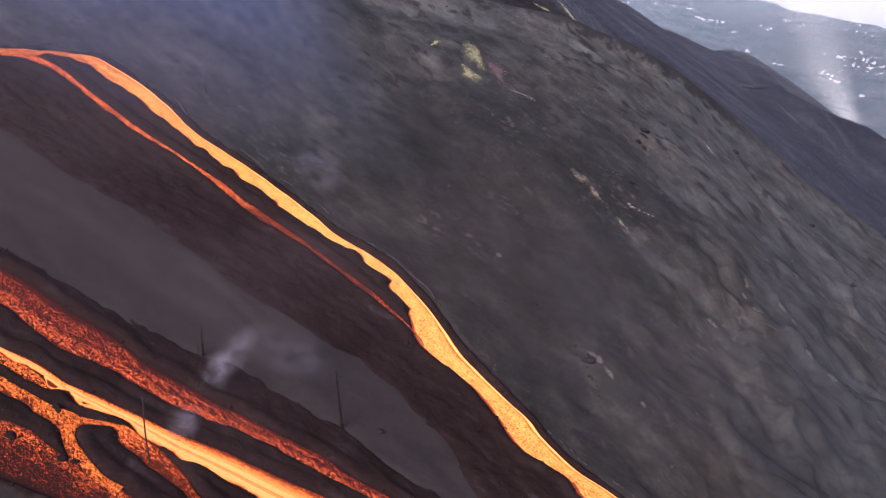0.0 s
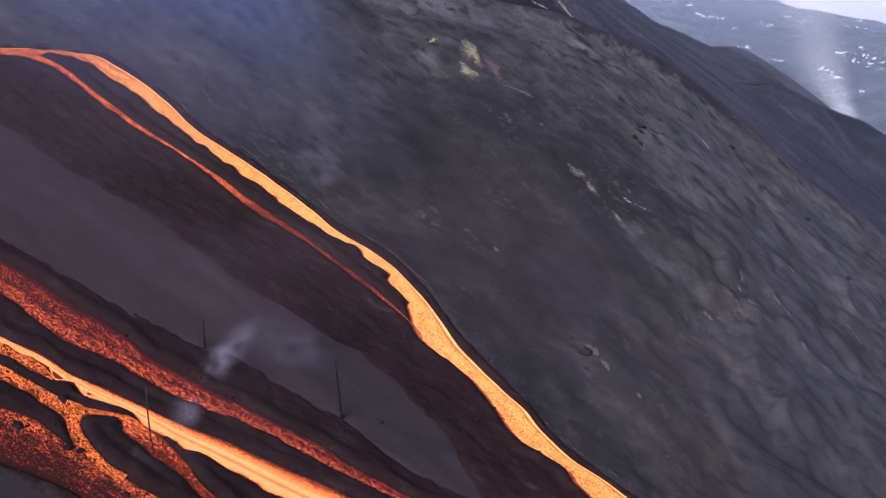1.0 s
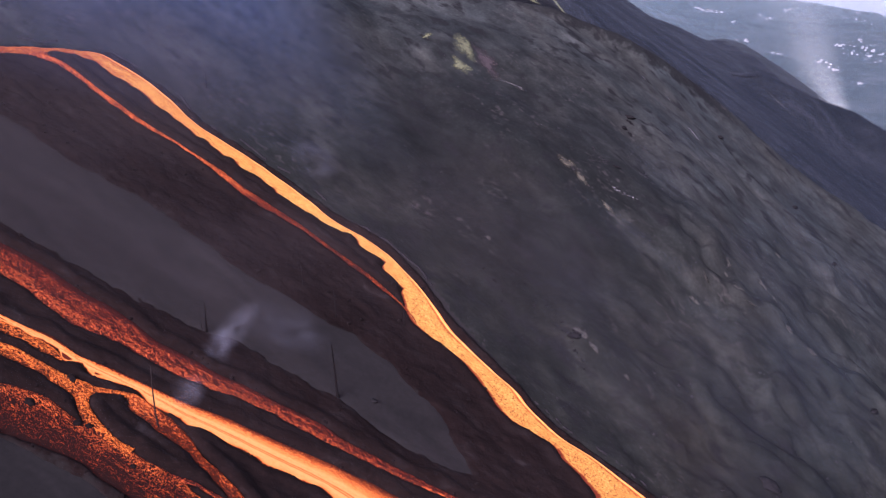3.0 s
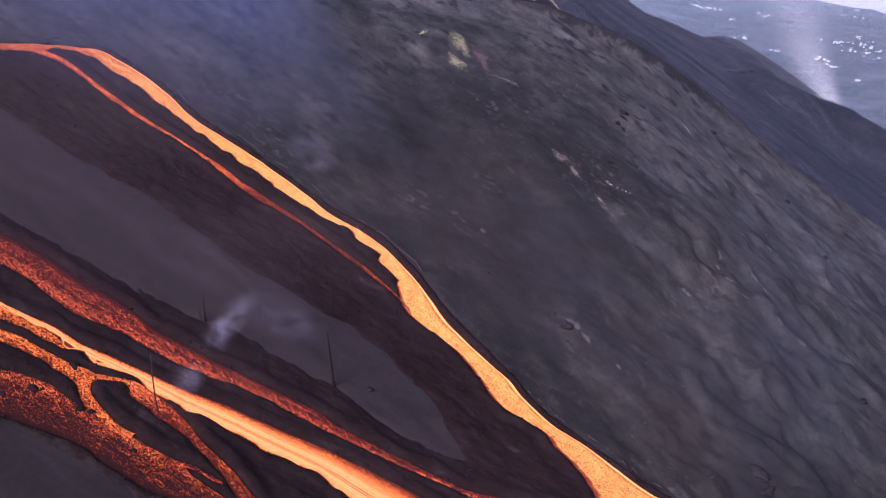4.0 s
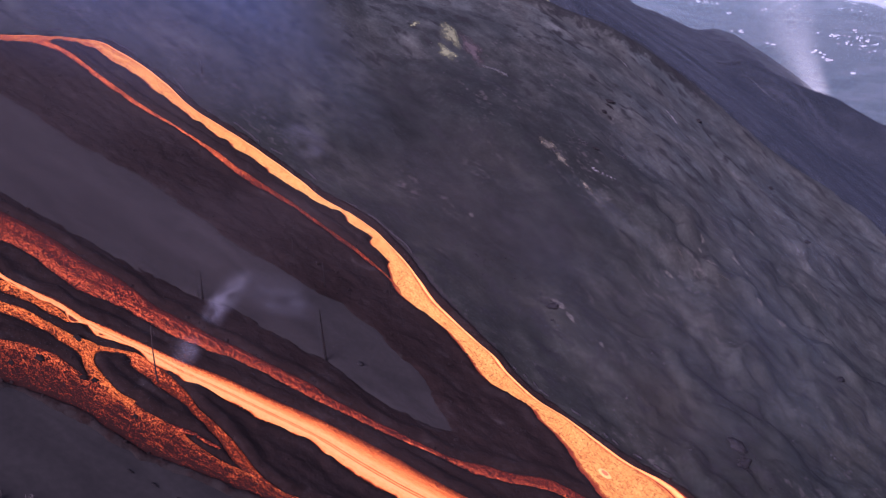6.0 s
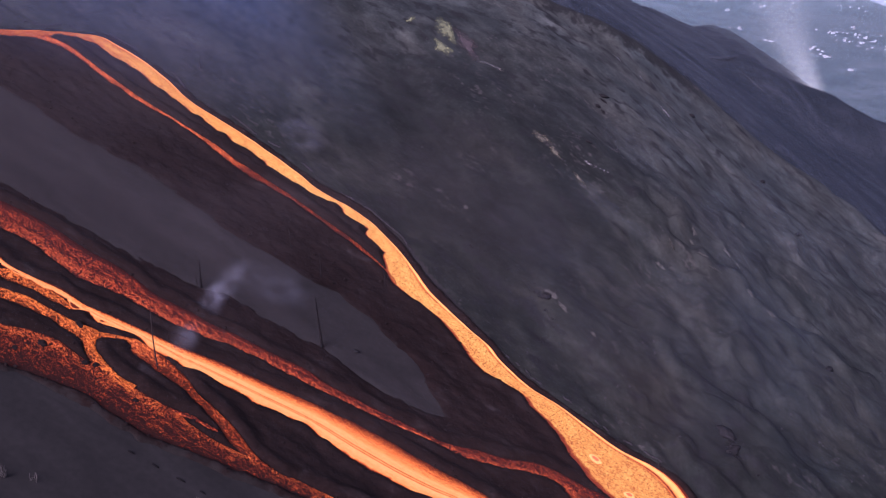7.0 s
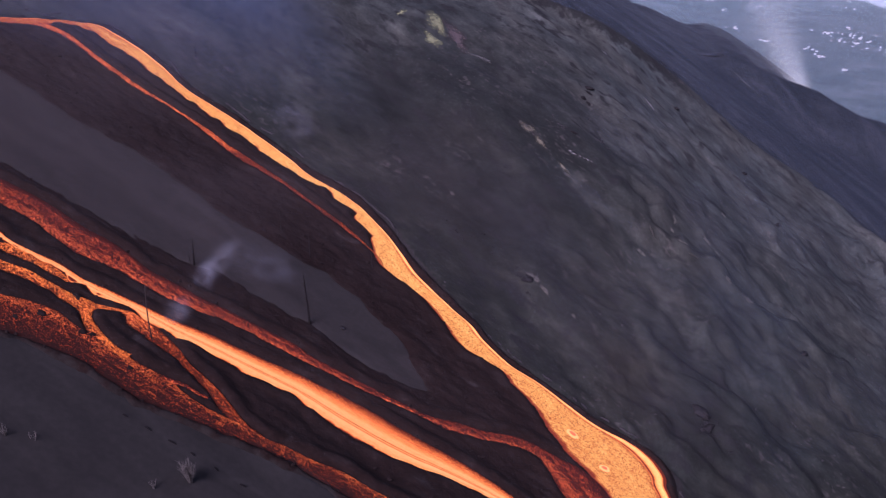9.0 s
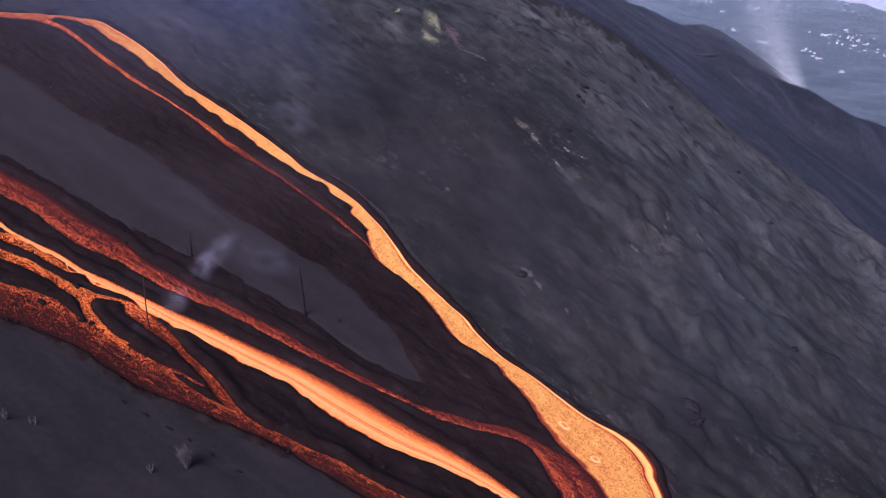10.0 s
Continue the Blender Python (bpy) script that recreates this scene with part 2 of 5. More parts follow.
FOOT = [(-82.5, 119.2), (-73.1, 118.3), (-68.1, 118.2), (-62.8, 117.7), (-57.8, 118.3), (-52.2, 117), (-46.7, 116.5), (-41.5, 116.8), (-36, 116.5),
    (-30.5, 116.2), (-25, 116.4), (-19.4, 116.2), (-13.6, 114.9), (-7.8, 113.5), (-3.2, 112.8), (14, 109), (40, 98)]
LEVEE = [(-123.1, 247.2), (-117.2, 253.2), (-106.5, 263.6), (-97.9, 269.4), (-89, 270), (-80.5, 266.5), (-71.7, 260.6), (-59.9, 254.5), (-52, 252.3),
    (-43.9, 247.8), (-36, 244.5), (-25.1, 240.8), (-12.9, 238.9), (-3.6, 231.1), (5.2, 219.6), (12.3, 211.9), (19.1, 206.3), (25.7, 199.1),
    (30.8, 194.7), (40.7, 188.6), (50.2, 185.1), (59.6, 181.7), (69.2, 179.3), (76.6, 175), (76.6, 167.2), (78.7, 158.8), (84, 140), (100, 112)]
SLIVER_R = [(-46.0, 128.6), (-45.2, 128.7), (-42.5, 128.9), (-39.5, 128.4), (-36.9, 128.3)]
SLIVER_L = [(-45.6, 127.9), (-44.8, 127.9), (-42.3, 128.2), (-39.4, 127.6), (-36.8, 127.2)]
LINK_R = [(-65.8, 141.2), (-63.6, 141.8), (-59.9, 142.8), (-57.3, 143.9), (-55.7, 144.4)]
LINK_L = [(-64.3, 139.5), (-62.8, 139.6), (-61.1, 140.9), (-58.9, 142.3), (-57.1, 142.5), (-56.4, 141.6)]


def curve_through(points, n):
    """n points at even steps along a smooth curve through the given ones."""
    p = np.array(points, float)
    p = np.vstack((2 * p[0] - p[1], p, 2 * p[-1] - p[-2]))
    out = []
    for i in range(1, len(p) - 2):
        for t in np.arange(0, 1, 0.125):
            a, b, c, d = p[i - 1:i + 3]
            out.append(0.5 * (2 * b + (c - a) * t + (2 * a - 5 * b + 4 * c - d) * t * t + (3 * b - a - 3 * c + d) * t ** 3))
    out = np.array(out + [p[-2]])
    run = np.concatenate(([0], np.cumsum(np.hypot(*np.diff(out, axis=0).T))))
    even = np.linspace(0, run[-1], n)
    return np.column_stack((np.interp(even, run, out[:, 0]), np.interp(even, run, out[:, 1])))


def inside_distance(x, y, ring):
    """Distance to the outline of a ring of points, positive inside."""
    best, inside = np.full(x.shape, 1e9), np.zeros(x.shape, bool)
    q = np.roll(ring, -1, axis=0)
    for (ax, ay), (bx, by) in zip(ring, q):
        dx, dy = bx - ax, by - ay
        t = np.clip(((x - ax) * dx + (y - ay) * dy) / (dx * dx + dy * dy + 1e-9), 0, 1)
        best = np.minimum(best, (x - ax - t * dx) ** 2 + (y - ay - t * dy) ** 2)
        if ay != by:
            inside ^= ((ay > y) != (by > y)) & (x < (bx - ax) * (y - ay) / (by - ay) + ax)
    return np.where(inside, 1, -1) * np.sqrt(best)


FLOWS = {
    "main": (MAIN_L, MAIN_R), "thin": (THIN_L, THIN_R), "middle": (MID_L, MID_R), "big": (BIG_L, BIG_R), "apron": (APRON_L, APRON_R),
    "arm": (ARM_L, ARM_R), "wide": (WIDE_L, WIDE_R), "vee": (VEE_L, VEE_R), "link": (LINK_L, LINK_R), "sliver": (SLIVER_L, SLIVER_R)}


def banks(key, spacing=0.8):
    left, right = FLOWS[key]
    length = np.hypot(*np.diff(np.array(right), axis=0).T).sum()
    n = int(length / spacing)
    a, b = curve_through(left, n), curve_through(right, n)
    run = np.linspace(0, length, n)
    side = (b - a) / (np.hypot(*(b - a).T)[:, None] + 1e-6)
    ragged = {"main": 0.5, "big": 0.4}.get(key, 0.3)
    a = a + side * (ragged * fractal(run / 2.6, run * 0 + len(key), 3, 61, 0.6))[:, None]
    b = b + side * (0.3 * ragged * fractal(run / 3.5, run * 0 + 7.7, 3, 67))[:, None]
    return a, b, run


RINGS = {key: np.vstack((banks(key, 1.6)[0], banks(key, 1.6)[1][::-1])) for key in FLOWS}


def drawn_in(line, bank, share):
    """The line moved a share of its way towards the nearest point of a bank."""
    near = np.array([bank[np.argmin(np.hypot(*(bank - p).T))] for p in line])
    return line + share * (near - line)


FIELD_RING = np.vstack((drawn_in(curve_through(LEVEE, 120), curve_through(MAIN_R, 300), 0.35), drawn_in(curve_through(FOOT, 90), curve_through(WIDE_L, 200), 0.4)[::-1]))
LENS_RING = np.vstack((curve_through(ASH_UP, 70), curve_through(ASH_LO, 60)[::-1]))


def crust_edge(x, y):
    """How far a place lies inside the crusted lava field, in metres; the lens of ash is left out."""
    wobble = 1.3 * fractal(x / 7, y / 7, 4, 71) + 0.6 * fractal(x / 1.7, y / 1.7, 2, 73)
    return np.minimum(inside_distance(x, y, FIELD_RING), np.interp(x, (-45, -20), (2.0, 0.5)) - inside_distance(x, y, LENS_RING)) + wobble * np.interp(x + 0.5 * (y - 170), (-40, -12), (1.0, 0.5))


def melt_distance(x, y):
    """Distance outside the nearest open flow, in metres; negative in the melt."""
    return -np.max([inside_distance(x, y, ring) for ring in RINGS.values()], axis=0)


# ---- materials ----
def material(name):
    m = bpy.data.materials.new(name)
    m.use_nodes = True
    return m, m.node_tree.nodes, m.node_tree.links, m.node_tree.nodes["Principled BSDF"]


def stretched(nodes, links, turn=0.0, scale=(1, 1, 1)):
    """Object coordinates in metres, turned about z and drawn out."""
    coord, mapping = nodes.new("ShaderNodeTexCoord"), nodes.new("ShaderNodeMapping")
    links.new(coord.outputs["Object"], mapping.inputs["Vector"])
    mapping.vector_type = "TEXTURE"
    mapping.inputs["Rotation"].default_value = (0, 0, radians(turn))
    mapping.inputs["Scale"].default_value = scale
    return mapping.outputs["Vector"]


def noise_node(nodes, links, vector, scale, detail=5, rough=0.55, distortion=0.0):
    n = nodes.new("ShaderNodeTexNoise")
    n.inputs["Scale"].default_value, n.inputs["Detail"].default_value = scale, detail
    n.inputs["Roughness"].default_value, n.inputs["Distortion"].default_value = rough, distortion
    if vector is not None:
        links.new(vector, n.inputs["Vector"])
    return n.outputs["Fac"]


def ramp(nodes, links, fac, stops, mode="LINEAR"):
    r = nodes.new("ShaderNodeValToRGB")
    r.color_ramp.interpolation = mode
    while len(r.color_ramp.elements) < len(stops):
        r.color_ramp.elements.new(0.5)
    for e, (p, c) in zip(r.color_ramp.elements, stops):
        e.position, e.color = p, (*c, 1) if len(c) == 3 else c
    links.new(fac, r.inputs["Fac"])
    return r.outputs["Color"]


def math_node(nodes, links, op, a, b=None):
    n = nodes.new("ShaderNodeMath")
    n.operation = op
    for socket, v in zip(n.inputs, (a, b)):
        if v is None:
            continue
        if isinstance(v, (int, float)):
            socket.default_value = v
        else:
            links.new(v, socket)
    return n.outputs[0]


def mix_color(nodes, links, fac, a, b, blend="MIX"):
    n = nodes.new("ShaderNodeMix")
    n.data_type, n.blend_type = "RGBA", blend
    for socket, v in ((n.inputs[0], fac), (n.inputs[6], a), (n.inputs[7], b)):
        if isinstance(v, tuple):
            socket.default_value = (*v, 1)
        elif isinstance(v, (int, float)):
            socket.default_value = v
        else:
            links.new(v, socket)
    return n.outputs[2]


def bump(nodes, links, height, strength, distance, bsdf):
    b = nodes.new("ShaderNodeBump")
    b.inputs["Strength"].default_value, b.inputs["Distance"].default_value = strength, distance
    links.new(height, b.inputs["Height"])
    links.new(b.outputs[0], bsdf.inputs["Normal"])


def grey(v):
    return (v, v, v)


def ash_material():
    """Fine dark ash: broad drifts, streaks drawn out down the slope, cool and rusty casts, light flecks and dark clods, grain."""
    m, n, l, b = material("volcanic_ash")
    plain = stretched(n, l)
    broad = noise_node(n, l, stretched(n, l, -30, (44, 26, 1000)), 1.0, 3, 0.5, 0.5)
    tone = ramp(n, l, broad, [(0.3, (0.031, 0.0345, 0.0325)), (0.46, (0.0392, 0.0432, 0.04)), (0.6, (0.0495, 0.0538, 0.049)), (0.74, (0.063, 0.068, 0.062))])
    rust = noise_node(n, l, stretched(n, l, -30, (26, 16, 1000)), 1.0, 3, 0.5, 0.6)
    tone = mix_color(n, l, 1.0, tone, ramp(n, l, rust, [(0.3, (0.92, 0.99, 1.02)), (0.5, (0.99, 1.0, 0.98)), (0.7, (1.07, 1.0, 0.92))]), "MULTIPLY")
    lane = noise_node(n, l, stretched(n, l, -30, (13, 9, 1000)), 1.0, 3, 0.45, 0.4)
    tone = mix_color(n, l, 1.0, tone, ramp(n, l, lane, [(0.34, grey(0.76)), (0.46, grey(0.95)), (0.54, grey(1.02)), (0.68, grey(1.22))]), "MULTIPLY")
    ripple = noise_node(n, l, stretched(n, l, -30, (5.0, 3.6, 1000)), 1.0, 2, 0.45, 0.3)
    tone = mix_color(n, l, 1.0, tone, ramp(n, l, ripple, [(0.34, grey(0.8)), (0.47, grey(0.98)), (0.54, grey(1.02)), (0.68, grey(1.24))]), "MULTIPLY")
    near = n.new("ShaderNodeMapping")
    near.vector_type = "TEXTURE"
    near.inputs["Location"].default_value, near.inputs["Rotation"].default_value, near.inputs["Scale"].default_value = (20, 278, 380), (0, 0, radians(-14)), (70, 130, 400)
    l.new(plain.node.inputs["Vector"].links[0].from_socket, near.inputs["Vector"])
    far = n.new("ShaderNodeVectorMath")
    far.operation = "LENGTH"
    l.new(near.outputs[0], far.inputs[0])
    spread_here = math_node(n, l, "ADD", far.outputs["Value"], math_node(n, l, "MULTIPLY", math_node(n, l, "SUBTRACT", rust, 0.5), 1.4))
    tone = mix_color(n, l, 1.0, tone, ramp(n, l, spread_here, [(0.25, grey(0.48)), (1.0, grey(1.0))], "EASE"), "MULTIPLY")        # ash darker within a broad soft oval on the face of the cone
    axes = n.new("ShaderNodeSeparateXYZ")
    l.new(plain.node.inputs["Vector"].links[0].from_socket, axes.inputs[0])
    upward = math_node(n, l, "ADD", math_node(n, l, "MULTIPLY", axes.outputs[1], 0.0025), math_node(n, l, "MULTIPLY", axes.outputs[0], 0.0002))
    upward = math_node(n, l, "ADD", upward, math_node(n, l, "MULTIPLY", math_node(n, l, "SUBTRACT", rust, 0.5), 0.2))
    tone = mix_color(n, l, 1.0, tone, ramp(n, l, upward, [(0.48, (0.54, 0.53, 0.48)), (0.6, (0.68, 0.665, 0.61)), (0.7, (0.84, 0.83, 0.79)), (0.78, grey(1.0)), (0.9, grey(1.36))]), "MULTIPLY")        # ash darker at the foot, lighter towards the crest: shading painted into the colour
    ledge = math_node(n, l, "ADD", axes.outputs[1], math_node(n, l, "MULTIPLY", math_node(n, l, "SUBTRACT", noise_node(n, l, plain, 0.16, 4, 0.6), 0.5), 14.0))
    ledge = ramp(n, l, math_node(n, l, "SUBTRACT", math_node(n, l, "MULTIPLY", ledge, 0.1), 37.4), [(0.35, grey(0)), (0.6, grey(0.85))])
    along = ramp(n, l, math_node(n, l, "MULTIPLY", axes.outputs[0], 0.005), [(0.12, grey(0)), (0.25, grey(1)), (0.6, grey(1)), (0.68, grey(0))])
    tone = mix_color(n, l, math_node(n, l, "MULTIPLY", ledge, along), tone, (0.0165, 0.0165, 0.0165))        # bare scoria on the scarp below the crest
    where = noise_node(n, l, stretched(n, l, -30, (26, 14, 1000)), 1.0, 3, 0.5)
    fleck = noise_node(n, l, stretched(n, l, -30, (2.3, 1.6, 1000)), 1.0, 2, 0.5, 0.2)
    fleck_here = math_node(n, l, "MULTIPLY", ramp(n, l, fleck, [(0.57, grey(0)), (0.7, grey(1))]), ramp(n, l, where, [(0.5, grey(0.05)), (0.66, grey(1))]))
    tone = mix_color(n, l, math_node(n, l, "MULTIPLY", fleck_here, 0.45), tone, (0.115, 0.1, 0.09))
    clod = noise_node(n, l, stretched(n, l, -30, (6.0, 4.0, 1000)), 1.0, 2, 0.5, 0.3)
    clod_here = math_node(n, l, "MULTIPLY", ramp(n, l, clod, [(0.34, grey(1)), (0.47, grey(0))]), ramp(n, l, where, [(0.44, grey(1)), (0.6, grey(0.35))]))
    tone = mix_color(n, l, math_node(n, l, "MULTIPLY", clod_here, 0.9), tone, (0.018, 0.0175, 0.0175))
    grain = noise_node(n, l, plain, 1.0, 2, 0.5)
    tone = mix_color(n, l, 1.0, tone, ramp(n, l, grain, [(0.32, grey(0.86)), (0.6, grey(1.03)), (0.76, grey(1.28))]), "MULTIPLY")
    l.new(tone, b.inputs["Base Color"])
    b.inputs["Roughness"].default_value = 0.95
    b.inputs["Specular IOR Level"].default_value = 0.2
    height = math_node(n, l, "ADD", math_node(n, l, "MULTIPLY", lane, 2.2), math_node(n, l, "ADD", math_node(n, l, "MULTIPLY", ripple, 0.9), math_node(n, l, "MULTIPLY", grain, 0.2)))
    bump(n, l, height, 0.2, 1.3, b)
    return m


def fine_ash_material():
    """Smooth fallen ash, nearly even, with faint drifts."""
    m, n, l, b = material("fresh_fine_ash")
    broad = noise_node(n, l, stretched(n, l, -24, (26, 9, 14)), 1.0, 3, 0.5, 0.8)
    tone = ramp(n, l, broad, [(0.3, (0.0245, 0.0213, 0.0193)), (0.5, (0.0305, 0.0266, 0.024)), (0.7, (0.037, 0.0326, 0.0295))])
    grain = noise_node(n, l, stretched(n, l), 0.7, 2, 0.5)
    tone = mix_color(n, l, 1.0, tone, ramp(n, l, grain, [(0.35, grey(0.92)), (0.7, grey(1.1))]), "MULTIPLY")
    l.new(tone, b.inputs["Base Color"])
    b.inputs["Roughness"].default_value = 0.95
    b.inputs["Specular IOR Level"].default_value = 0.2
    bump(n, l, broad, 0.3, 0.6, b)
    return m


def scoria_material():
    m, n, l, b = material("dark_scoria")
    down = noise_node(n, l, stretched(n, l, -16, (56, 20, 1000)), 1.0, 3, 0.5, 0.8)
    tone = ramp(n, l, down, [(0.34, (0.01, 0.0108, 0.0118)), (0.5, (0.019, 0.02, 0.0218)), (0.68, (0.038, 0.04, 0.043))])
    fine = noise_node(n, l, stretched(n, l), 0.3, 3, 0.6)
    tone = mix_color(n, l, 1.0, tone, ramp(n, l, fine, [(0.35, grey(0.75)), (0.65, grey(1.25)), (0.75, grey(1.7))]), "MULTIPLY")
    l.new(tone, b.inputs["Base Color"])
    b.inputs["Roughness"].default_value = 0.95
    b.inputs["Specular IOR Level"].default_value = 0.15
    bump(n, l, fine, 0.8, 1.0, b)
    return m


def shaded_wooded_material():
    """Scrub and pine tones for the far hill, darkened to put its shaded side into the colour."""
    m, n, l, b = material("shaded_wooded_hill")
    tone = ramp(n, l, noise_node(n, l, stretched(n, l, 10, (22, 16, 20)), 1.0, 5, 0.6), [(0.35, (0.009, 0.012, 0.012)), (0.6, (0.018, 0.022, 0.02)), (0.75, (0.035, 0.036, 0.032))])
    l.new(tone, b.inputs["Base Color"])
    b.inputs["Roughness"].default_value = 0.95
    return m


def coast_material():
    m, n, l, b = material("coastal_land")
    v = stretched(n, l, 20, (90, 70, 80))
    tone = ramp(n, l, noise_node(n, l, v, 1.0, 8, 0.65), [(0.35, (0.01, 0.0135, 0.012)), (0.5, (0.032, 0.036, 0.031)), (0.66, (0.078, 0.078, 0.07))])
    l.new(tone, b.inputs["Base Color"])
    b.inputs["Roughness"].default_value = 0.9
    return m


def crust_material():
    """Black clinker, the red glow of the lava put into its colour, powdered with ash towards the rim of the field; u is
    the way in from the rim in metres.
    """
    m, n, l, b = material("clinker_crust")
    p = stretched(n, l)
    broad = noise_node(n, l, stretched(n, l, -20, (10, 3.0, 5)), 1.0, 5, 0.6, 0.6)
    tone = ramp(n, l, broad, [(0.32, (0.0115, 0.0058, 0.0048)), (0.52, (0.0165, 0.0088, 0.0074)), (0.64, (0.022, 0.0145, 0.013)), (0.78, (0.042, 0.034, 0.033))])
    clod = noise_node(n, l, p, 1.1, 4, 0.6)
    tone = mix_color(n, l, 1.0, tone, ramp(n, l, clod, [(0.35, grey(0.7)), (0.57, grey(0.96)), (0.72, grey(1.5))]), "MULTIPLY")
    uv, sep = n.new("ShaderNodeUVMap"), n.new("ShaderNodeSeparateXYZ")
    uv.uv_map = "field"
    l.new(uv.outputs[0], sep.inputs[0])
    into = math_node(n, l, "ADD", math_node(n, l, "MULTIPLY", sep.outputs[0], 0.12), math_node(n, l, "SUBTRACT", noise_node(n, l, p, 0.35, 4, 0.6), 0.5))
    tone = mix_color(n, l, ramp(n, l, into, [(0.0, grey(0.6)), (0.28, grey(0))], "EASE"), tone, (0.0275, 0.0245, 0.022))
    l.new(tone, b.inputs["Base Color"])
    b.inputs["Roughness"].default_value = 0.95
    b.inputs["Specular IOR Level"].default_value = 0.1
    bump(n, l, clod, 0.4, 0.5, b)
    return m


def melt_material(name, tones, level, rim=None, streak=0.0, head=None, dots=0.0, blotch=0.5, grain=1.0, crack=0.5, fine=2.3):
    """Flowing lava: glowing melt with darker flakes of crust carried along it. tones: crust, cool, mid, hot, brightest. u runs across
    the flow (0..1), v along it in metres. rim: how much hotter across the flow; head: the same along it, in quarters of a kilometre.
    crack: how much thin glowing cracks stand out of the crust; dots: dark clots afloat on clear melt."""
    m, n, l, b = material(name)
    uv, sep = n.new("ShaderNodeUVMap"), n.new("ShaderNodeSeparateXYZ")
    uv.uv_map = "flow"
    l.new(uv.outputs[0], sep.inputs[0])
    u, v = sep.outputs[0], sep.outputs[1]
    p = stretched(n, l)

    def about(value, share):
        return math_node(n, l, "MULTIPLY", math_node(n, l, "SUBTRACT", value, 0.5), share)

    fac = math_node(n, l, "ADD", about(noise_node(n, l, stretched(n, l, -27, (1.7, 0.8, 1)), fine, 3, 0.6, 0.3), (0.8 if crack else 1.2) * grain), 0.5)
    fac = math_node(n, l, "ADD", fac, about(noise_node(n, l, stretched(n, l, -20, (5.0, 2.2, 3)), 1.0, 4, 0.6, 1.2), blotch))
    if crack:
        away = math_node(n, l, "ABSOLUTE", math_node(n, l, "SUBTRACT", noise_node(n, l, stretched(n, l, -25, (1.3, 0.75, 1)), 1.9, 2, 0.5, 0.8), 0.5))
        line = math_node(n, l, "MAXIMUM", math_node(n, l, "SUBTRACT", 1.0, math_node(n, l, "MULTIPLY", away, 13.0)), 0.0)
        fac = math_node(n, l, "ADD", fac, math_node(n, l, "MULTIPLY", math_node(n, l, "SUBTRACT", line, 0.25), crack))
    if dots:
        c = n.new("ShaderNodeTexVoronoi")
        c.inputs["Scale"].default_value = 1.7
        l.new(stretched(n, l, -30, (1.25, 0.9, 1)), c.inputs["Vector"])
        pick = ramp(n, l, c.outputs["Color"], [(0.5, grey(0)), (0.62, grey(dots))])
        spot_here = ramp(n, l, c.outputs["Distance"], [(0.13, grey(1)), (0.32, grey(0))])
        fac = math_node(n, l, "SUBTRACT", fac, math_node(n, l, "MULTIPLY", pick, spot_here))
    if streak:
        pull = n.new("ShaderNodeCombineXYZ")
        l.new(math_node(n, l, "MULTIPLY", u, 11.0), pull.inputs[0])
        l.new(math_node(n, l, "MULTIPLY", v, 0.012), pull.inputs[1])
        fac = math_node(n, l, "ADD", fac, about(noise_node(n, l, pull.outputs[0], 1.0, 4, 0.6), streak))
    sway = math_node(n, l, "ADD", u, about(noise_node(n, l, p, 0.07, 2, 0.5), 0.02))
    for axis, stops, reach in ((sway, rim, 1.0), (v, head, 0.004)):
        if stops:
            bias = math_node(n, l, "SUBTRACT", ramp(n, l, math_node(n, l, "MULTIPLY", axis, reach), [(q, grey(a + 0.5)) for q, a in stops]), 0.5)
            fac = math_node(n, l, "ADD", fac, bias)
    glow = ramp(n, l, fac, list(zip((level - 0.16, level - 0.05, level + 0.04, level + 0.14, level + 0.27), tones)))
    l.new(glow, b.inputs["Emission Color"])
    b.inputs["Emission Strength"].default_value = 0.91
    b.inputs["Base Color"].default_value = (0.014, 0.008, 0.007, 1)
    b.inputs["Roughness"].default_value = 1.0
    b.inputs["Specular IOR Level"].default_value = 0.0
    bump(n, l, fac, 0.6, 0.3, b)
    return m


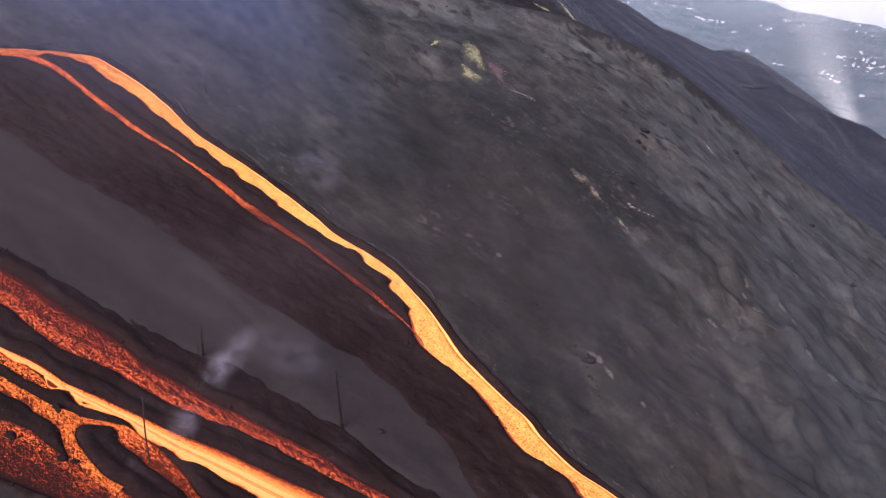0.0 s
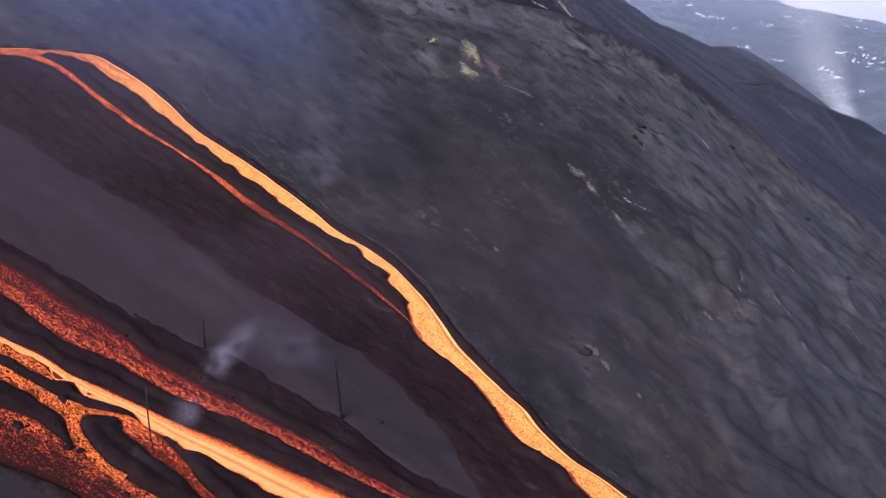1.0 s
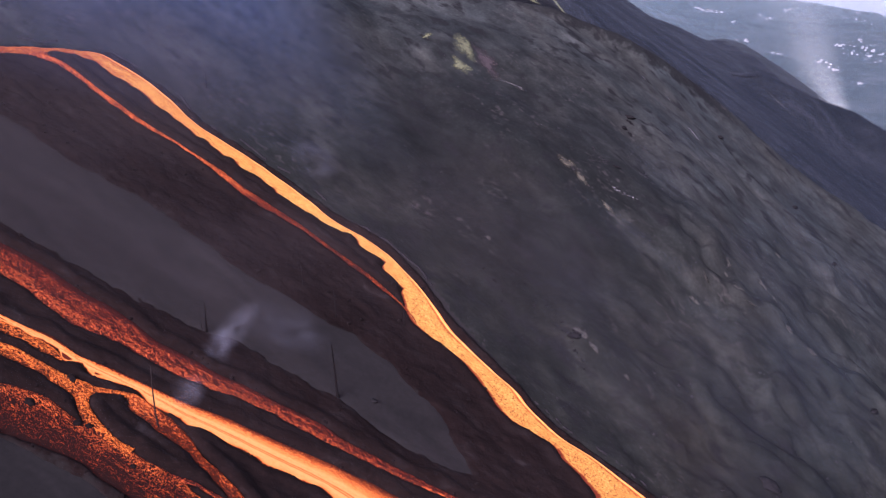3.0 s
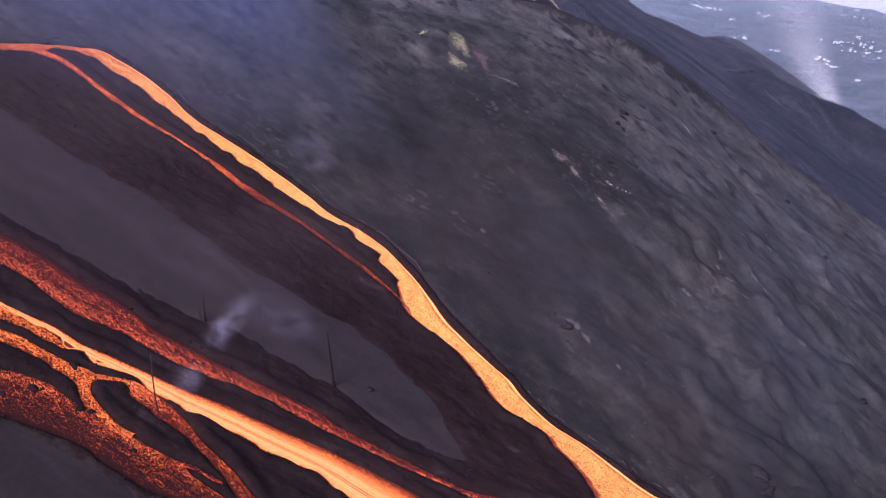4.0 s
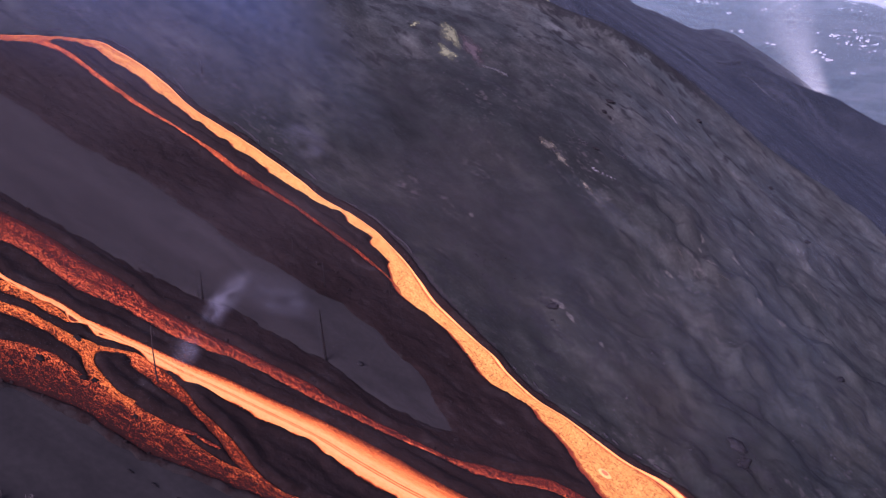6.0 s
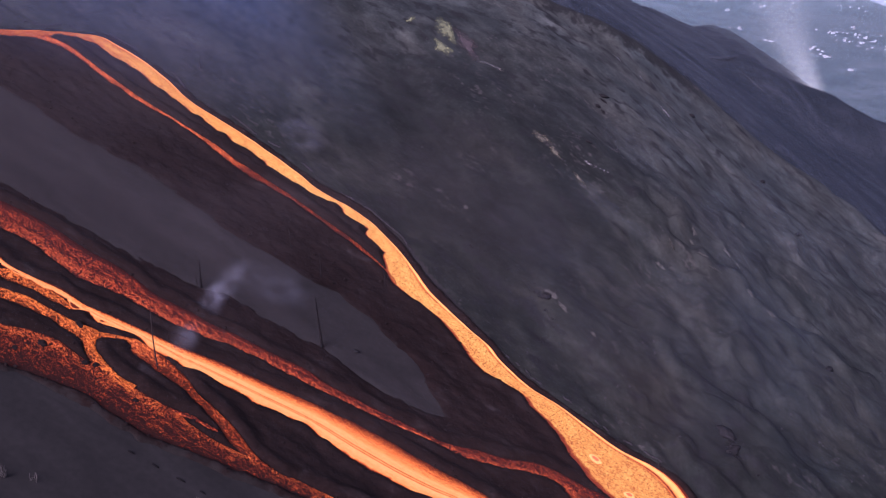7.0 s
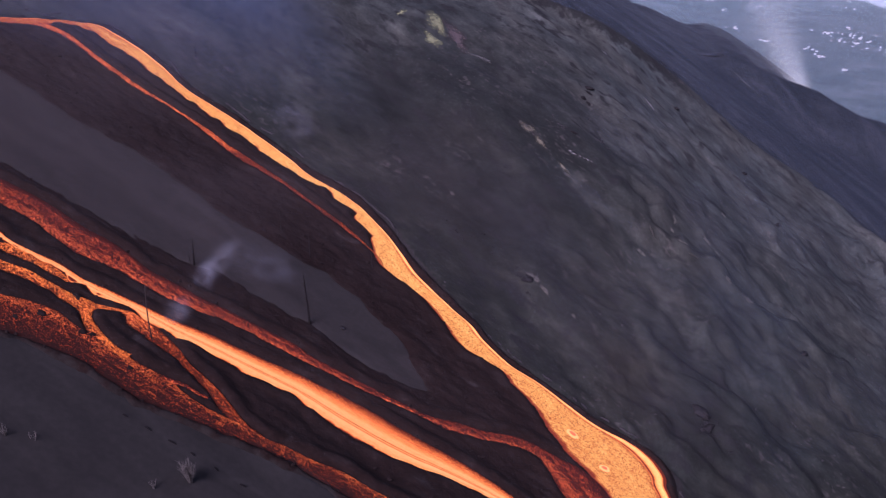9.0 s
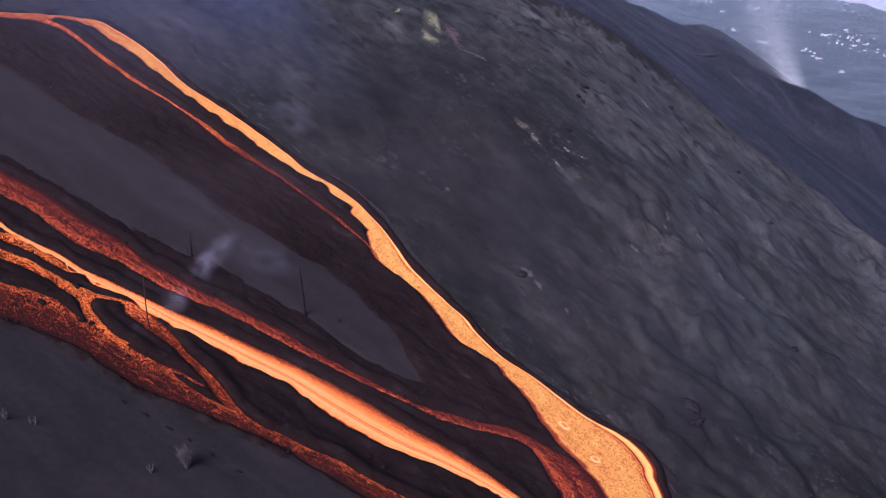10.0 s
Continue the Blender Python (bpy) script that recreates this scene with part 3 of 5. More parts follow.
def smoke_material(name, tint, thick, size, lo, hi, shape="patch"):
    """Thin smoke on a veil: u and v run 0..1 over it. patch, wisp: thins out to nothing at all edges; plume: from its foot up and to both
    sides; even: haze all over."""
    m, n, l, b = material(name)
    n.remove(b)
    uv, sep = n.new("ShaderNodeUVMap"), n.new("ShaderNodeSeparateXYZ")
    uv.uv_map = "veil"
    l.new(uv.outputs[0], sep.inputs[0])
    u, v = sep.outputs[0], sep.outputs[1]

    def hump(s):
        return math_node(n, l, "MAXIMUM", math_node(n, l, "MULTIPLY", math_node(n, l, "MULTIPLY", s, math_node(n, l, "SUBTRACT", 1.0, s)), 4.0), 0.0)

    cloud = noise_node(n, l, stretched(n, l, 20, (size, size, size)), 1.0, 5, 0.5, 0.25)
    alpha = math_node(n, l, "MULTIPLY", ramp(n, l, cloud, [(lo, grey(0)), (hi, grey(1))], "EASE"), thick)
    if shape == "patch":
        alpha = math_node(n, l, "MULTIPLY", alpha, math_node(n, l, "MULTIPLY", hump(u), hump(v)))
    elif shape == "wisp":
        alpha = math_node(n, l, "MULTIPLY", alpha, math_node(n, l, "POWER", math_node(n, l, "MULTIPLY", hump(u), hump(v)), 1.8))
    elif shape == "plume":
        alpha = math_node(n, l, "MULTIPLY", alpha, math_node(n, l, "POWER", hump(u), 1.5))
        alpha = math_node(n, l, "MULTIPLY", alpha, math_node(n, l, "POWER", math_node(n, l, "MAXIMUM", math_node(n, l, "SUBTRACT", 1.0, v), 0.0), 1.6))
    elif shape == "layer":
        alpha = math_node(n, l, "MULTIPLY", alpha, math_node(n, l, "POWER", math_node(n, l, "MAXIMUM", v, 0.0), 0.7))
    clear, white, lit = n.new("ShaderNodeBsdfTransparent"), n.new("ShaderNodeBsdfDiffuse"), n.new("ShaderNodeBsdfTranslucent")
    for s in (white, lit):
        s.inputs["Color"].default_value = (*tint, 1)
    both, mix = n.new("ShaderNodeMixShader"), n.new("ShaderNodeMixShader")
    both.inputs[0].default_value = {"layer": 0.1, "plume": 0.2}.get(shape, 0.5)
    l.new(white.outputs[0], both.inputs[1]), l.new(lit.outputs[0], both.inputs[2])
    l.new(alpha, mix.inputs[0]), l.new(clear.outputs[0], mix.inputs[1]), l.new(both.outputs[0], mix.inputs[2])
    l.new(mix.outputs[0], n["Material Output"].inputs["Surface"])
    return m


def plain_material(name, color, rough=0.8, vary=0.3, scale=3.0, metal=0.0):
    m, n, l, b = material(name)
    f = noise_node(n, l, stretched(n, l), scale, 5, 0.6)
    lo, hi = tuple(c * (1 - vary) for c in color), tuple(min(1, c * (1 + vary)) for c in color)
    l.new(ramp(n, l, f, [(0.3, lo), (0.7, hi)]), b.inputs["Base Color"])
    b.inputs["Roughness"].default_value, b.inputs["Metallic"].default_value = rough, metal
    b.inputs["Specular IOR Level"].default_value = 0.1 if rough >= 0.9 else 0.5
    bump(n, l, f, 0.5, 0.1, b)
    return m


ASH, DARK_ASH, SCORIA, COAST, CRUST, SHADED_WOODED = ash_material(), fine_ash_material(), scoria_material(), coast_material(), crust_material(), shaded_wooded_material()
RIVER_HEAD = [(0.0, -0.2), (0.09, -0.17), (0.18, -0.05), (0.4, 0.02), (0.62, 0.01), (0.9, -0.03)]
BRIGHT_MELT = melt_material(
    "bright_melt", ((0.24, 0.036, 0.012), (0.58, 0.13, 0.022), (0.86, 0.35, 0.055), (1.0, 0.48, 0.088), (1.5, 0.72, 0.15)), 0.44,
    [(0.0, -0.4), (0.035, -0.2), (0.075, 0.03), (0.12, 0.0), (0.5, 0.03), (0.74, 0.02), (0.8, -0.1)], 0.0, RIVER_HEAD, 0.5, 0.25, 0.6, 0.0, 2.8)
HOT_MARGIN = melt_material(
    "hot_margin", ((0.18, 0.024, 0.008), (1.0, 0.22, 0.036), (1.35, 0.38, 0.06), (1.7, 0.56, 0.1), (2.1, 0.8, 0.18)), 0.44,
    [(0.8, -0.05), (0.83, -0.24), (0.85, 0.0), (0.88, 0.16), (0.93, 0.18), (0.955, -0.12), (1.0, -0.45)], 0.0, RIVER_HEAD, 0.0, 0.2, 0.25, 0.0)
BROAD_MELT = melt_material(
    "broad_melt", ((0.12, 0.015, 0.005), (0.75, 0.13, 0.02), (1.05, 0.28, 0.042), (1.15, 0.41, 0.088), (1.4, 0.54, 0.15)), 0.44,
    [(0.0, -0.3), (0.05, 0.05), (0.18, 0.14), (0.25, 0.12), (0.268, -0.2), (0.286, 0.06), (0.315, 0.04), (0.332, -0.22), (0.35, 0.1), (0.48, 0.12), (0.56, 0.04)], 0.22, None, 0.0, 0.1, 0.25, 0.0)
DULL_MARGIN = melt_material(
    "dull_margin", ((0.07, 0.012, 0.005), (0.34, 0.045, 0.007), (0.85, 0.165, 0.02), (1.15, 0.28, 0.04), (1.35, 0.4, 0.075)), 0.42,
    [(0.56, 0.1), (0.66, 0.06), (0.8, -0.1), (0.9, -0.22), (1.0, -0.42)], 0.2, None, 0.0, 0.15, 1.0, 0.0, 4.0)
ORANGE_MELT = melt_material(
    "orange_melt", ((0.016, 0.005, 0.004), (0.085, 0.012, 0.006), (0.24, 0.028, 0.008), (0.72, 0.105, 0.014), (1.5, 0.34, 0.05)), 0.745,
    [(0.0, -0.34), (0.06, -0.16), (0.2, -0.08), (0.36, -0.04), (0.62, -0.02), (0.85, 0.12), (0.95, 0.12), (1.0, -0.1)], 0.34, None, 0.0, 0.7, 0.8, 0.5)
RED_MELT = melt_material(
    "red_melt", ((0.03, 0.006, 0.005), (0.12, 0.014, 0.007), (0.3, 0.028, 0.011), (0.75, 0.09, 0.019), (1.4, 0.29, 0.052)), 0.74,
    [(0.0, -0.14), (0.09, 0.1), (0.26, 0.06), (0.42, -0.1), (0.58, -0.02), (0.72, -0.08), (0.86, -0.22), (1.0, -0.4)], 0.42, None, 0.0, 0.45, 1.15, 0.6)
STRAND_MELT = melt_material(
    "strand_melt", ((0.05, 0.009, 0.005), (0.2, 0.022, 0.007), (0.45, 0.05, 0.011), (0.9, 0.13, 0.022), (1.4, 0.32, 0.05)), 0.64,
    [(0.0, -0.06), (0.3, 0.06), (0.6, 0.1), (1.0, -0.08)], 0.2, [(0.0, 0.05), (0.24, 0.05), (0.275, -0.18), (0.39, -0.22), (0.43, -0.06), (1.0, -0.04)])
VEE_MELT = melt_material(
    "vee_melt", ((0.05, 0.009, 0.004), (0.15, 0.018, 0.005), (0.3, 0.034, 0.006), (0.75, 0.11, 0.013), (1.5, 0.34, 0.05)), 0.75,
    [(0.0, -0.2), (0.2, 0.0), (0.6, 0.04), (0.85, 0.02), (1.0, -0.12)], 0.3, [(0.0, 0.3), (0.016, 0.2), (0.036, 0.0)])
ARM_MELT = melt_material(
    "arm_melt", ((0.06, 0.012, 0.004), (0.3, 0.042, 0.006), (0.75, 0.13, 0.011), (1.15, 0.24, 0.026), (1.5, 0.4, 0.05)), 0.63,
    [(0.0, -0.16), (0.2, 0.0), (0.6, 0.06), (0.85, 0.06), (1.0, -0.12)])
WATER = plain_material("sea_water", (0.05, 0.08, 0.1), 0.35, 0.1, 0.01)
WATER.node_tree.nodes["Principled BSDF"].inputs["Specular IOR Level"].default_value = 0.6


# ---- mesh helpers ----
def mesh_object(name, verts, faces, mats, parent=None, uvs=None, uv_name="flow", smooth=True, face_mats=None):
    me = bpy.data.meshes.new(name)
    me.from_pydata([tuple(v) for v in verts], [], [tuple(int(i) for i in f) for f in faces])
    for mt in (mats if isinstance(mats, (list, tuple)) else [mats]):
        me.materials.append(mt)
    if uvs is not None:
        layer = me.uv_layers.new(name=uv_name)
        corner = np.empty(len(me.loops), int)
        me.loops.foreach_get("vertex_index", corner)
        layer.data.foreach_set("uv", np.asarray(uvs, float)[corner].ravel())
    if smooth:
        me.polygons.foreach_set("use_smooth", [True] * len(me.polygons))
    if face_mats is not None:
        me.polygons.foreach_set("material_index", np.asarray(face_mats, int))
    me.update()
    ob = new(name, me)
    if parent is not None:
        ob.parent = parent
    return ob


def grid_faces(nx, ny):
    i = np.arange(nx * ny).reshape(ny, nx)
    return np.column_stack((i[:-1, :-1].ravel(), i[:-1, 1:].ravel(), i[1:, 1:].ravel(), i[1:, :-1].ravel()))


def spread(fine_from, fine_to, pitch, low, high, grow=1.06):
    """Grid lines: even over a stretch, then ever wider out to both ends."""
    mid = list(np.arange(fine_from, fine_to, pitch))
    up, down, s = [fine_to], [fine_from], pitch
    while up[-1] < high:
        s *= grow
        up.append(up[-1] + s)
    s = pitch
    while down[-1] > low:
        s *= grow
        down.append(down[-1] - s)
    return np.array(down[:0:-1] + mid + up)


# ---- the ground: one sheet from under the drone to the far coast ----
def build_ground():
    xs, ys = spread(-135, 215, 1.3, -3500, 4200), spread(95, 420, 1.3, -2500, 4950, 1.035)
    x, y = np.meshgrid(xs, ys)
    z, rise = base_height(x, y), relief(x, y)
    near = (x > -150) & (x < 130) & (y > 80) & (y < 300)
    xn, yn = x[near], y[near]
    under = np.maximum(step(crust_edge(xn, yn), 2.0, 7.0), step(-melt_distance(xn, yn), -1.0, 0.5))
    rise[near] = rise[near] * (1 - under) - 1.1 * under
    z = z + rise
    faces = grid_faces(len(xs), len(ys))
    fy = y.ravel()[faces[:, 0]]
    fx = x.ravel()[faces[:, 0]]
    edge = brow(fx) - 1 + 1.2 * fractal(fx / 9, fy / 9, 3, 45)
    zone = np.where((fy > 1000) | (fx > 900), 2, np.where(fy > edge, 1, 0))
    zone = np.where((zone == 1) & (fx > 243 + 4 * fractal(fx / 30, fy / 30, 2, 49)) & (fy > 625), 4, zone)        # scrub on the far hill, its shaded side painted as a darker tone
    bank_y = np.interp(fx, [p[0] for p in LEVEE], [p[1] for p in LEVEE], right=-999)
    zone = np.where(fy < bank_y - 4, 3, zone)        # freshly fallen, finer ash below the bright river
    ob = mesh_object("ground", np.column_stack((x.ravel(), y.ravel(), z.ravel())), faces, [ASH, SCORIA, COAST, DARK_ASH, SHADED_WOODED], face_mats=zone)
    return tagged(ob, "dark grey volcanic ash slopes of a cinder cone", "ground", kind="structure")


def build_sea():
    xs, ys = np.linspace(200, 6000, 40), np.linspace(1500, 6500, 40)
    x, y = np.meshgrid(xs, ys)
    ob = mesh_object("water", np.column_stack((x.ravel(), y.ravel(), x.ravel() * 0)), grid_faces(40, 40), WATER)
    return tagged(ob, "hazy sea shining in low sunlight off the coast", "sea", kind="structure")


def build_crust():
    pitch = 0.55
    xs, ys = np.arange(-125, 100, pitch), np.arange(98, 276, pitch)
    x, y = np.meshgrid(xs, ys)
    edge, melt = crust_edge(x, y), melt_distance(x, y)
    s, c = 0.91 * x - 0.41 * y, 0.41 * x + 0.91 * y
    rough = 0.35 * fractal(s / 9, c / 5, 3, 81) + 0.3 * np.abs(fractal(s / 5, c / 4, 3, 83, 0.5)) + 0.14 * fractal(x / 1.9, y / 1.5, 2, 87)
    bank = 0.8 * np.exp(-((melt - 2.0) / 1.5) ** 2)
    up = step(edge, -0.5, 3.0) * (0.45 + rough + bank) - 0.75 * (1 - step(edge, 0.0, 6.0)) * step(melt, 1.0, 4.0)        # thins out under drifted ash
    up = up * step(melt, -0.4, 0.8) - 1.6 * (1 - step(melt, -0.9, 0.5)) - 0.6 * (1 - step(edge, -1.0, 0.6))
    z = base_height(x, y) + up
    keep = (edge > -1.0) & (melt > -2.2)
    faces = grid_faces(len(xs), len(ys))
    faces = faces[keep.ravel()[faces].all(axis=1)]
    used = np.unique(faces)
    where = np.full(x.size, -1)
    where[used] = np.arange(len(used))
    verts = np.column_stack((x.ravel(), y.ravel(), z.ravel()))[used]
    ob = mesh_object("lava_crust", verts, where[faces], CRUST, uvs=np.column_stack((edge.ravel()[used], melt.ravel()[used])), uv_name="field")
    return tagged(ob, "rough black clinker crust of cooled lava between the flows", "lava crust", kind="stuff")


def build_flow(key, label, lift, strips):
    """One flow with its strips across: (name, from u, to u, columns, material, label)."""
    a, b, run = banks(key, 0.7)
    n = len(a)
    ease = np.ones(19) / 19
    even_a, even_b = (np.column_stack([np.convolve(np.pad(q[:, k], 9, "edge"), ease, "valid") for k in (0, 1)]) for q in (a, b))
    across = (even_b - even_a) / ((even_b - even_a) ** 2).sum(axis=1)[:, None]
    flow = new("lava_flow")
    tagged(flow, label, "lava flow", "lava flows")
    for name, u0, u1, columns, mat, note in strips:
        u = np.linspace(u0, u1, columns)
        x = a[:, None, 0] * (1 - u) + b[:, None, 0] * u
        y = a[:, None, 1] * (1 - u) + b[:, None, 1] * u
        arch = 0.22 * (1 - (2 * u - 1) ** 2) - 0.3 * (np.abs(2 * u - 1) > 0.999)
        z = base_height(x, y) + lift + arch + 0.06 * fractal(x / 2.2, y / 2.2, 3, 91)
        uv = np.column_stack((np.tile(u, n), np.repeat(run, columns)))
        if key == "big":        # streaks in the broad river run straighter than its banks
            straight = (x - even_a[:, None, 0]) * across[:, None, 0] + (y - even_a[:, None, 1]) * across[:, None, 1]
            hold = step(u, 0.05, 0.25) * (1 - step(u, 0.75, 0.95))
            uv[:, 0] = (straight * hold + u * (1 - hold)).ravel()
        ob = mesh_object(name, np.column_stack((x.ravel(), y.ravel(), z.ravel())), grid_faces(columns, n), mat, parent=flow, uvs=uv)
        if note:
            ob["label"] = note
    return flow


ground = build_ground()
sea = build_sea()
build_crust()
build_flow("main", "bright yellow-orange river of molten lava down the foot of the cone", 0.15,
           (("melt", 0.0, 0.8, 14, BRIGHT_MELT, ""), ("margin", 0.8, 1.0, 5, HOT_MARGIN, "bright yellow margin along the bank")))
build_flow("thin", "thin red lava strand running beside the brighter river", 0.2, (("melt", 0.0, 1.0, 6, STRAND_MELT, ""),))
build_flow("middle", "dull red crusted lava flow with glowing cracks", 0.2, (("melt", 0.0, 1.0, 12, RED_MELT, ""),))
build_flow("big", "broad glowing orange lava river with pale streaks", 0.25,
           (("melt", 0.0, 0.56, 12, BROAD_MELT, ""), ("margin", 0.56, 1.0, 8, DULL_MARGIN, "dull red speckled margin along the bank")))
build_flow("apron", "small orange lava apron beside the broad river", 0.2, (("melt", 0.0, 1.0, 5, ARM_MELT, ""),))
build_flow("arm", "winding orange lava arm round a black island", 0.22, (("melt", 0.0, 1.0, 7, ARM_MELT, ""),))
build_flow("wide", "wide orange-red crusted lava field glowing through cracks", 0.15, (("melt", 0.0, 1.0, 16, ORANGE_MELT, ""),))
build_flow("link", "short thread of orange lava between two arms", 0.2, (("melt", 0.0, 1.0, 4, ARM_MELT, ""),))
build_flow("sliver", "thin red lava thread crossing a black island", 0.22, (("melt", 0.0, 1.0, 4, RED_MELT, ""),))
build_flow("vee", "narrow orange lava arm that joins the wide flow", 0.2, (("melt", 0.0, 1.0, 7, VEE_MELT, ""),))


# ---- loose things ----
CHAR = plain_material("charred_wood", (0.012, 0.01, 0.01), 0.9, 0.4, 6.0)
POLE_WOOD = plain_material("scorched_pole_wood", (0.03, 0.022, 0.02), 0.9, 0.4, 5.0)
CLINKER = plain_material("black_clinker", (0.0125, 0.0078, 0.007), 0.95, 0.5, 1.6)
DRY_TWIG = plain_material("dry_grey_twig", (0.115, 0.1, 0.09), 0.9, 0.3, 8.0)
DARK_ROCK = plain_material("dark_scoria_rock", (0.018, 0.0165, 0.0165), 0.9, 0.5, 1.6)
STONE = plain_material("ash_dusted_stone", (0.045, 0.041, 0.041), 0.95, 0.5, 1.0)
BANK_STONE = plain_material("ash_grey_cinder", (0.042, 0.037, 0.038), 0.95, 0.5, 1.0)


def stain_material(name, color, deep, scale=0.5):
    """A mineral crust that thins out into the grey ash round it; u is the way from its middle (0) to its rim (1)."""
    m, n, l, b = material(name)
    uv, sep = n.new("ShaderNodeUVMap"), n.new("ShaderNodeSeparateXYZ")
    uv.uv_map = "spread"
    l.new(uv.outputs[0], sep.inputs[0])
    p = stretched(n, l)
    break_up = noise_node(n, l, p, scale, 6, 0.65, 0.6)
    cover = math_node(n, l, "SUBTRACT", math_node(n, l, "ADD", break_up, 0.32), math_node(n, l, "MULTIPLY", sep.outputs[0], 0.62))
    fac = ramp(n, l, cover, [(0.26, grey(0)), (0.66, grey(0.9))])
    tone = mix_color(n, l, ramp(n, l, noise_node(n, l, p, scale * 3, 5, 0.6), [(0.35, grey(0)), (0.65, grey(1))]), deep, color)
    l.new(tone, b.inputs["Base Color"])
    clear, mix = n.new("ShaderNodeBsdfTransparent"), n.new("ShaderNodeMixShader")
    l.new(fac, mix.inputs[0]), l.new(clear.outputs[0], mix.inputs[1]), l.new(b.outputs[0], mix.inputs[2])
    l.new(mix.outputs[0], n["Material Output"].inputs["Surface"])
    b.inputs["Roughness"].default_value = 0.95
    bump(n, l, break_up, 0.7, 0.4, b)
    return m


SULPHUR = stain_material("sulphur_crust", (0.27, 0.275, 0.135), (0.12, 0.125, 0.07))
PINK_CRUST = stain_material("oxidised_pink_crust", (0.085, 0.062, 0.06), (0.05, 0.042, 0.041))
OCHRE = stain_material("ochre_cinder", (0.16, 0.142, 0.09), (0.078, 0.071, 0.054))
PALE = stain_material("pale_salt_crust", (0.26, 0.25, 0.24), (0.11, 0.105, 0.1))
LIGHT_ASH = stain_material("light_cinder", (0.1, 0.098, 0.088), (0.068, 0.066, 0.06))
WHITE_WALL = plain_material("white_plaster", (0.66, 0.65, 0.63), 0.8, 0.08, 0.3)
TILE_ROOF = plain_material("terracotta_roof", (0.30, 0.17, 0.12), 0.85, 0.25, 0.5)
FLAT_ROOF = plain_material("pale_flat_roof", (0.5, 0.485, 0.47), 0.85, 0.12, 0.4)
GRIT = random.Random(5)


def spot(x, y, up=0.0):
    return Vector((x, y, float(ground_height(np.array(x), np.array(y))) + up))


def crust_spot(x, y):
    return Vector((x, y, float(base_height(np.array(x), np.array(y))) + 0.2))


def part(name, bm, mat, parent, label=""):
    me = bpy.data.meshes.new(name)
    bm.to_mesh(me)
    bm.free()
    me.materials.append(mat)
    for poly in me.polygons:
        poly.use_smooth = True
    ob = new(name, me)
    ob.parent = parent
    if label:
        ob["label"] = label
    return ob


def tube(bm, line, radii, sides=7):
    """A tapered limb along a line of points."""
    rings, n = [], len(line)
    for i, (p, r) in enumerate(zip(line, radii)):
        way = (Vector(line[min(i + 1, n - 1)]) - Vector(line[max(i - 1, 0)])).normalized()
        side = way.orthogonal().normalized()
        other = way.cross(side)
        rings.append([bm.verts.new(Vector(p) + r * (math.cos(a) * side + math.sin(a) * other)) for a in (2 * math.pi * k / sides for k in range(sides))])
    for a, b in zip(rings, rings[1:]):
        for k in range(sides):
            bm.faces.new((a[k], a[(k + 1) % sides], b[(k + 1) % sides], b[k]))
    bm.faces.new(rings[-1])
    bm.faces.new(rings[0][::-1])


def limb_line(start, way, length, wander, rnd, steps=7):
    p, d, out = Vector(start), Vector(way).normalized(), [Vector(start)]
    for _ in range(steps):
        d = (d + Vector((rnd.uniform(-1, 1), rnd.uniform(-1, 1), rnd.uniform(-0.5, 0.5))) * wander).normalized()
        p = p + d * length / steps
        out.append(p.copy())
    return out


def burnt_tree(place, height, girth, label, limbs, seed, lean=(0, 0), stems=1, mat=CHAR, name="burnt_tree", low=0.35, taper=0.72):
    """A burnt trunk with the stubs of its limbs."""
    rnd = random.Random(seed)
    base = new(name)
    base.location = place
    tagged(base, label, "tree", "burnt trees")
    for k in range(stems):
        foot = Vector((rnd.uniform(-0.9, 0.9), rnd.uniform(-0.9, 0.9), -0.5)) if k else Vector((0, 0, -0.5))
        tall = height * (1 if k == 0 else rnd.uniform(0.45, 0.75))
        line = limb_line(foot, (lean[0] + 0.12 * k * rnd.uniform(-1, 1), lean[1], 1), tall, 0.035, rnd, 9)
        bm = bmesh.new()
        tube(bm, line, [girth * (1 - taper * i / 9) * (1 if k == 0 else 0.6) for i in range(10)], 8)
        part("trunk", bm, mat, base)
        for _ in range(limbs if k == 0 else limbs // 3):
            i = rnd.randint(int(9 * low), 8)
            a = rnd.uniform(0, 2 * math.pi)
            reach = tall * rnd.uniform(0.07, 0.2) * (1.25 - i / 9)
            twig = limb_line(line[i], (math.cos(a), math.sin(a), rnd.uniform(0.2, 0.9)), reach, 0.25, rnd, 4)
            bm = bmesh.new()
            tube(bm, twig, [girth * 0.3 * (1 - 0.8 * q / 4) for q in range(5)], 5)
            part("branch", bm, mat, base)
    return base


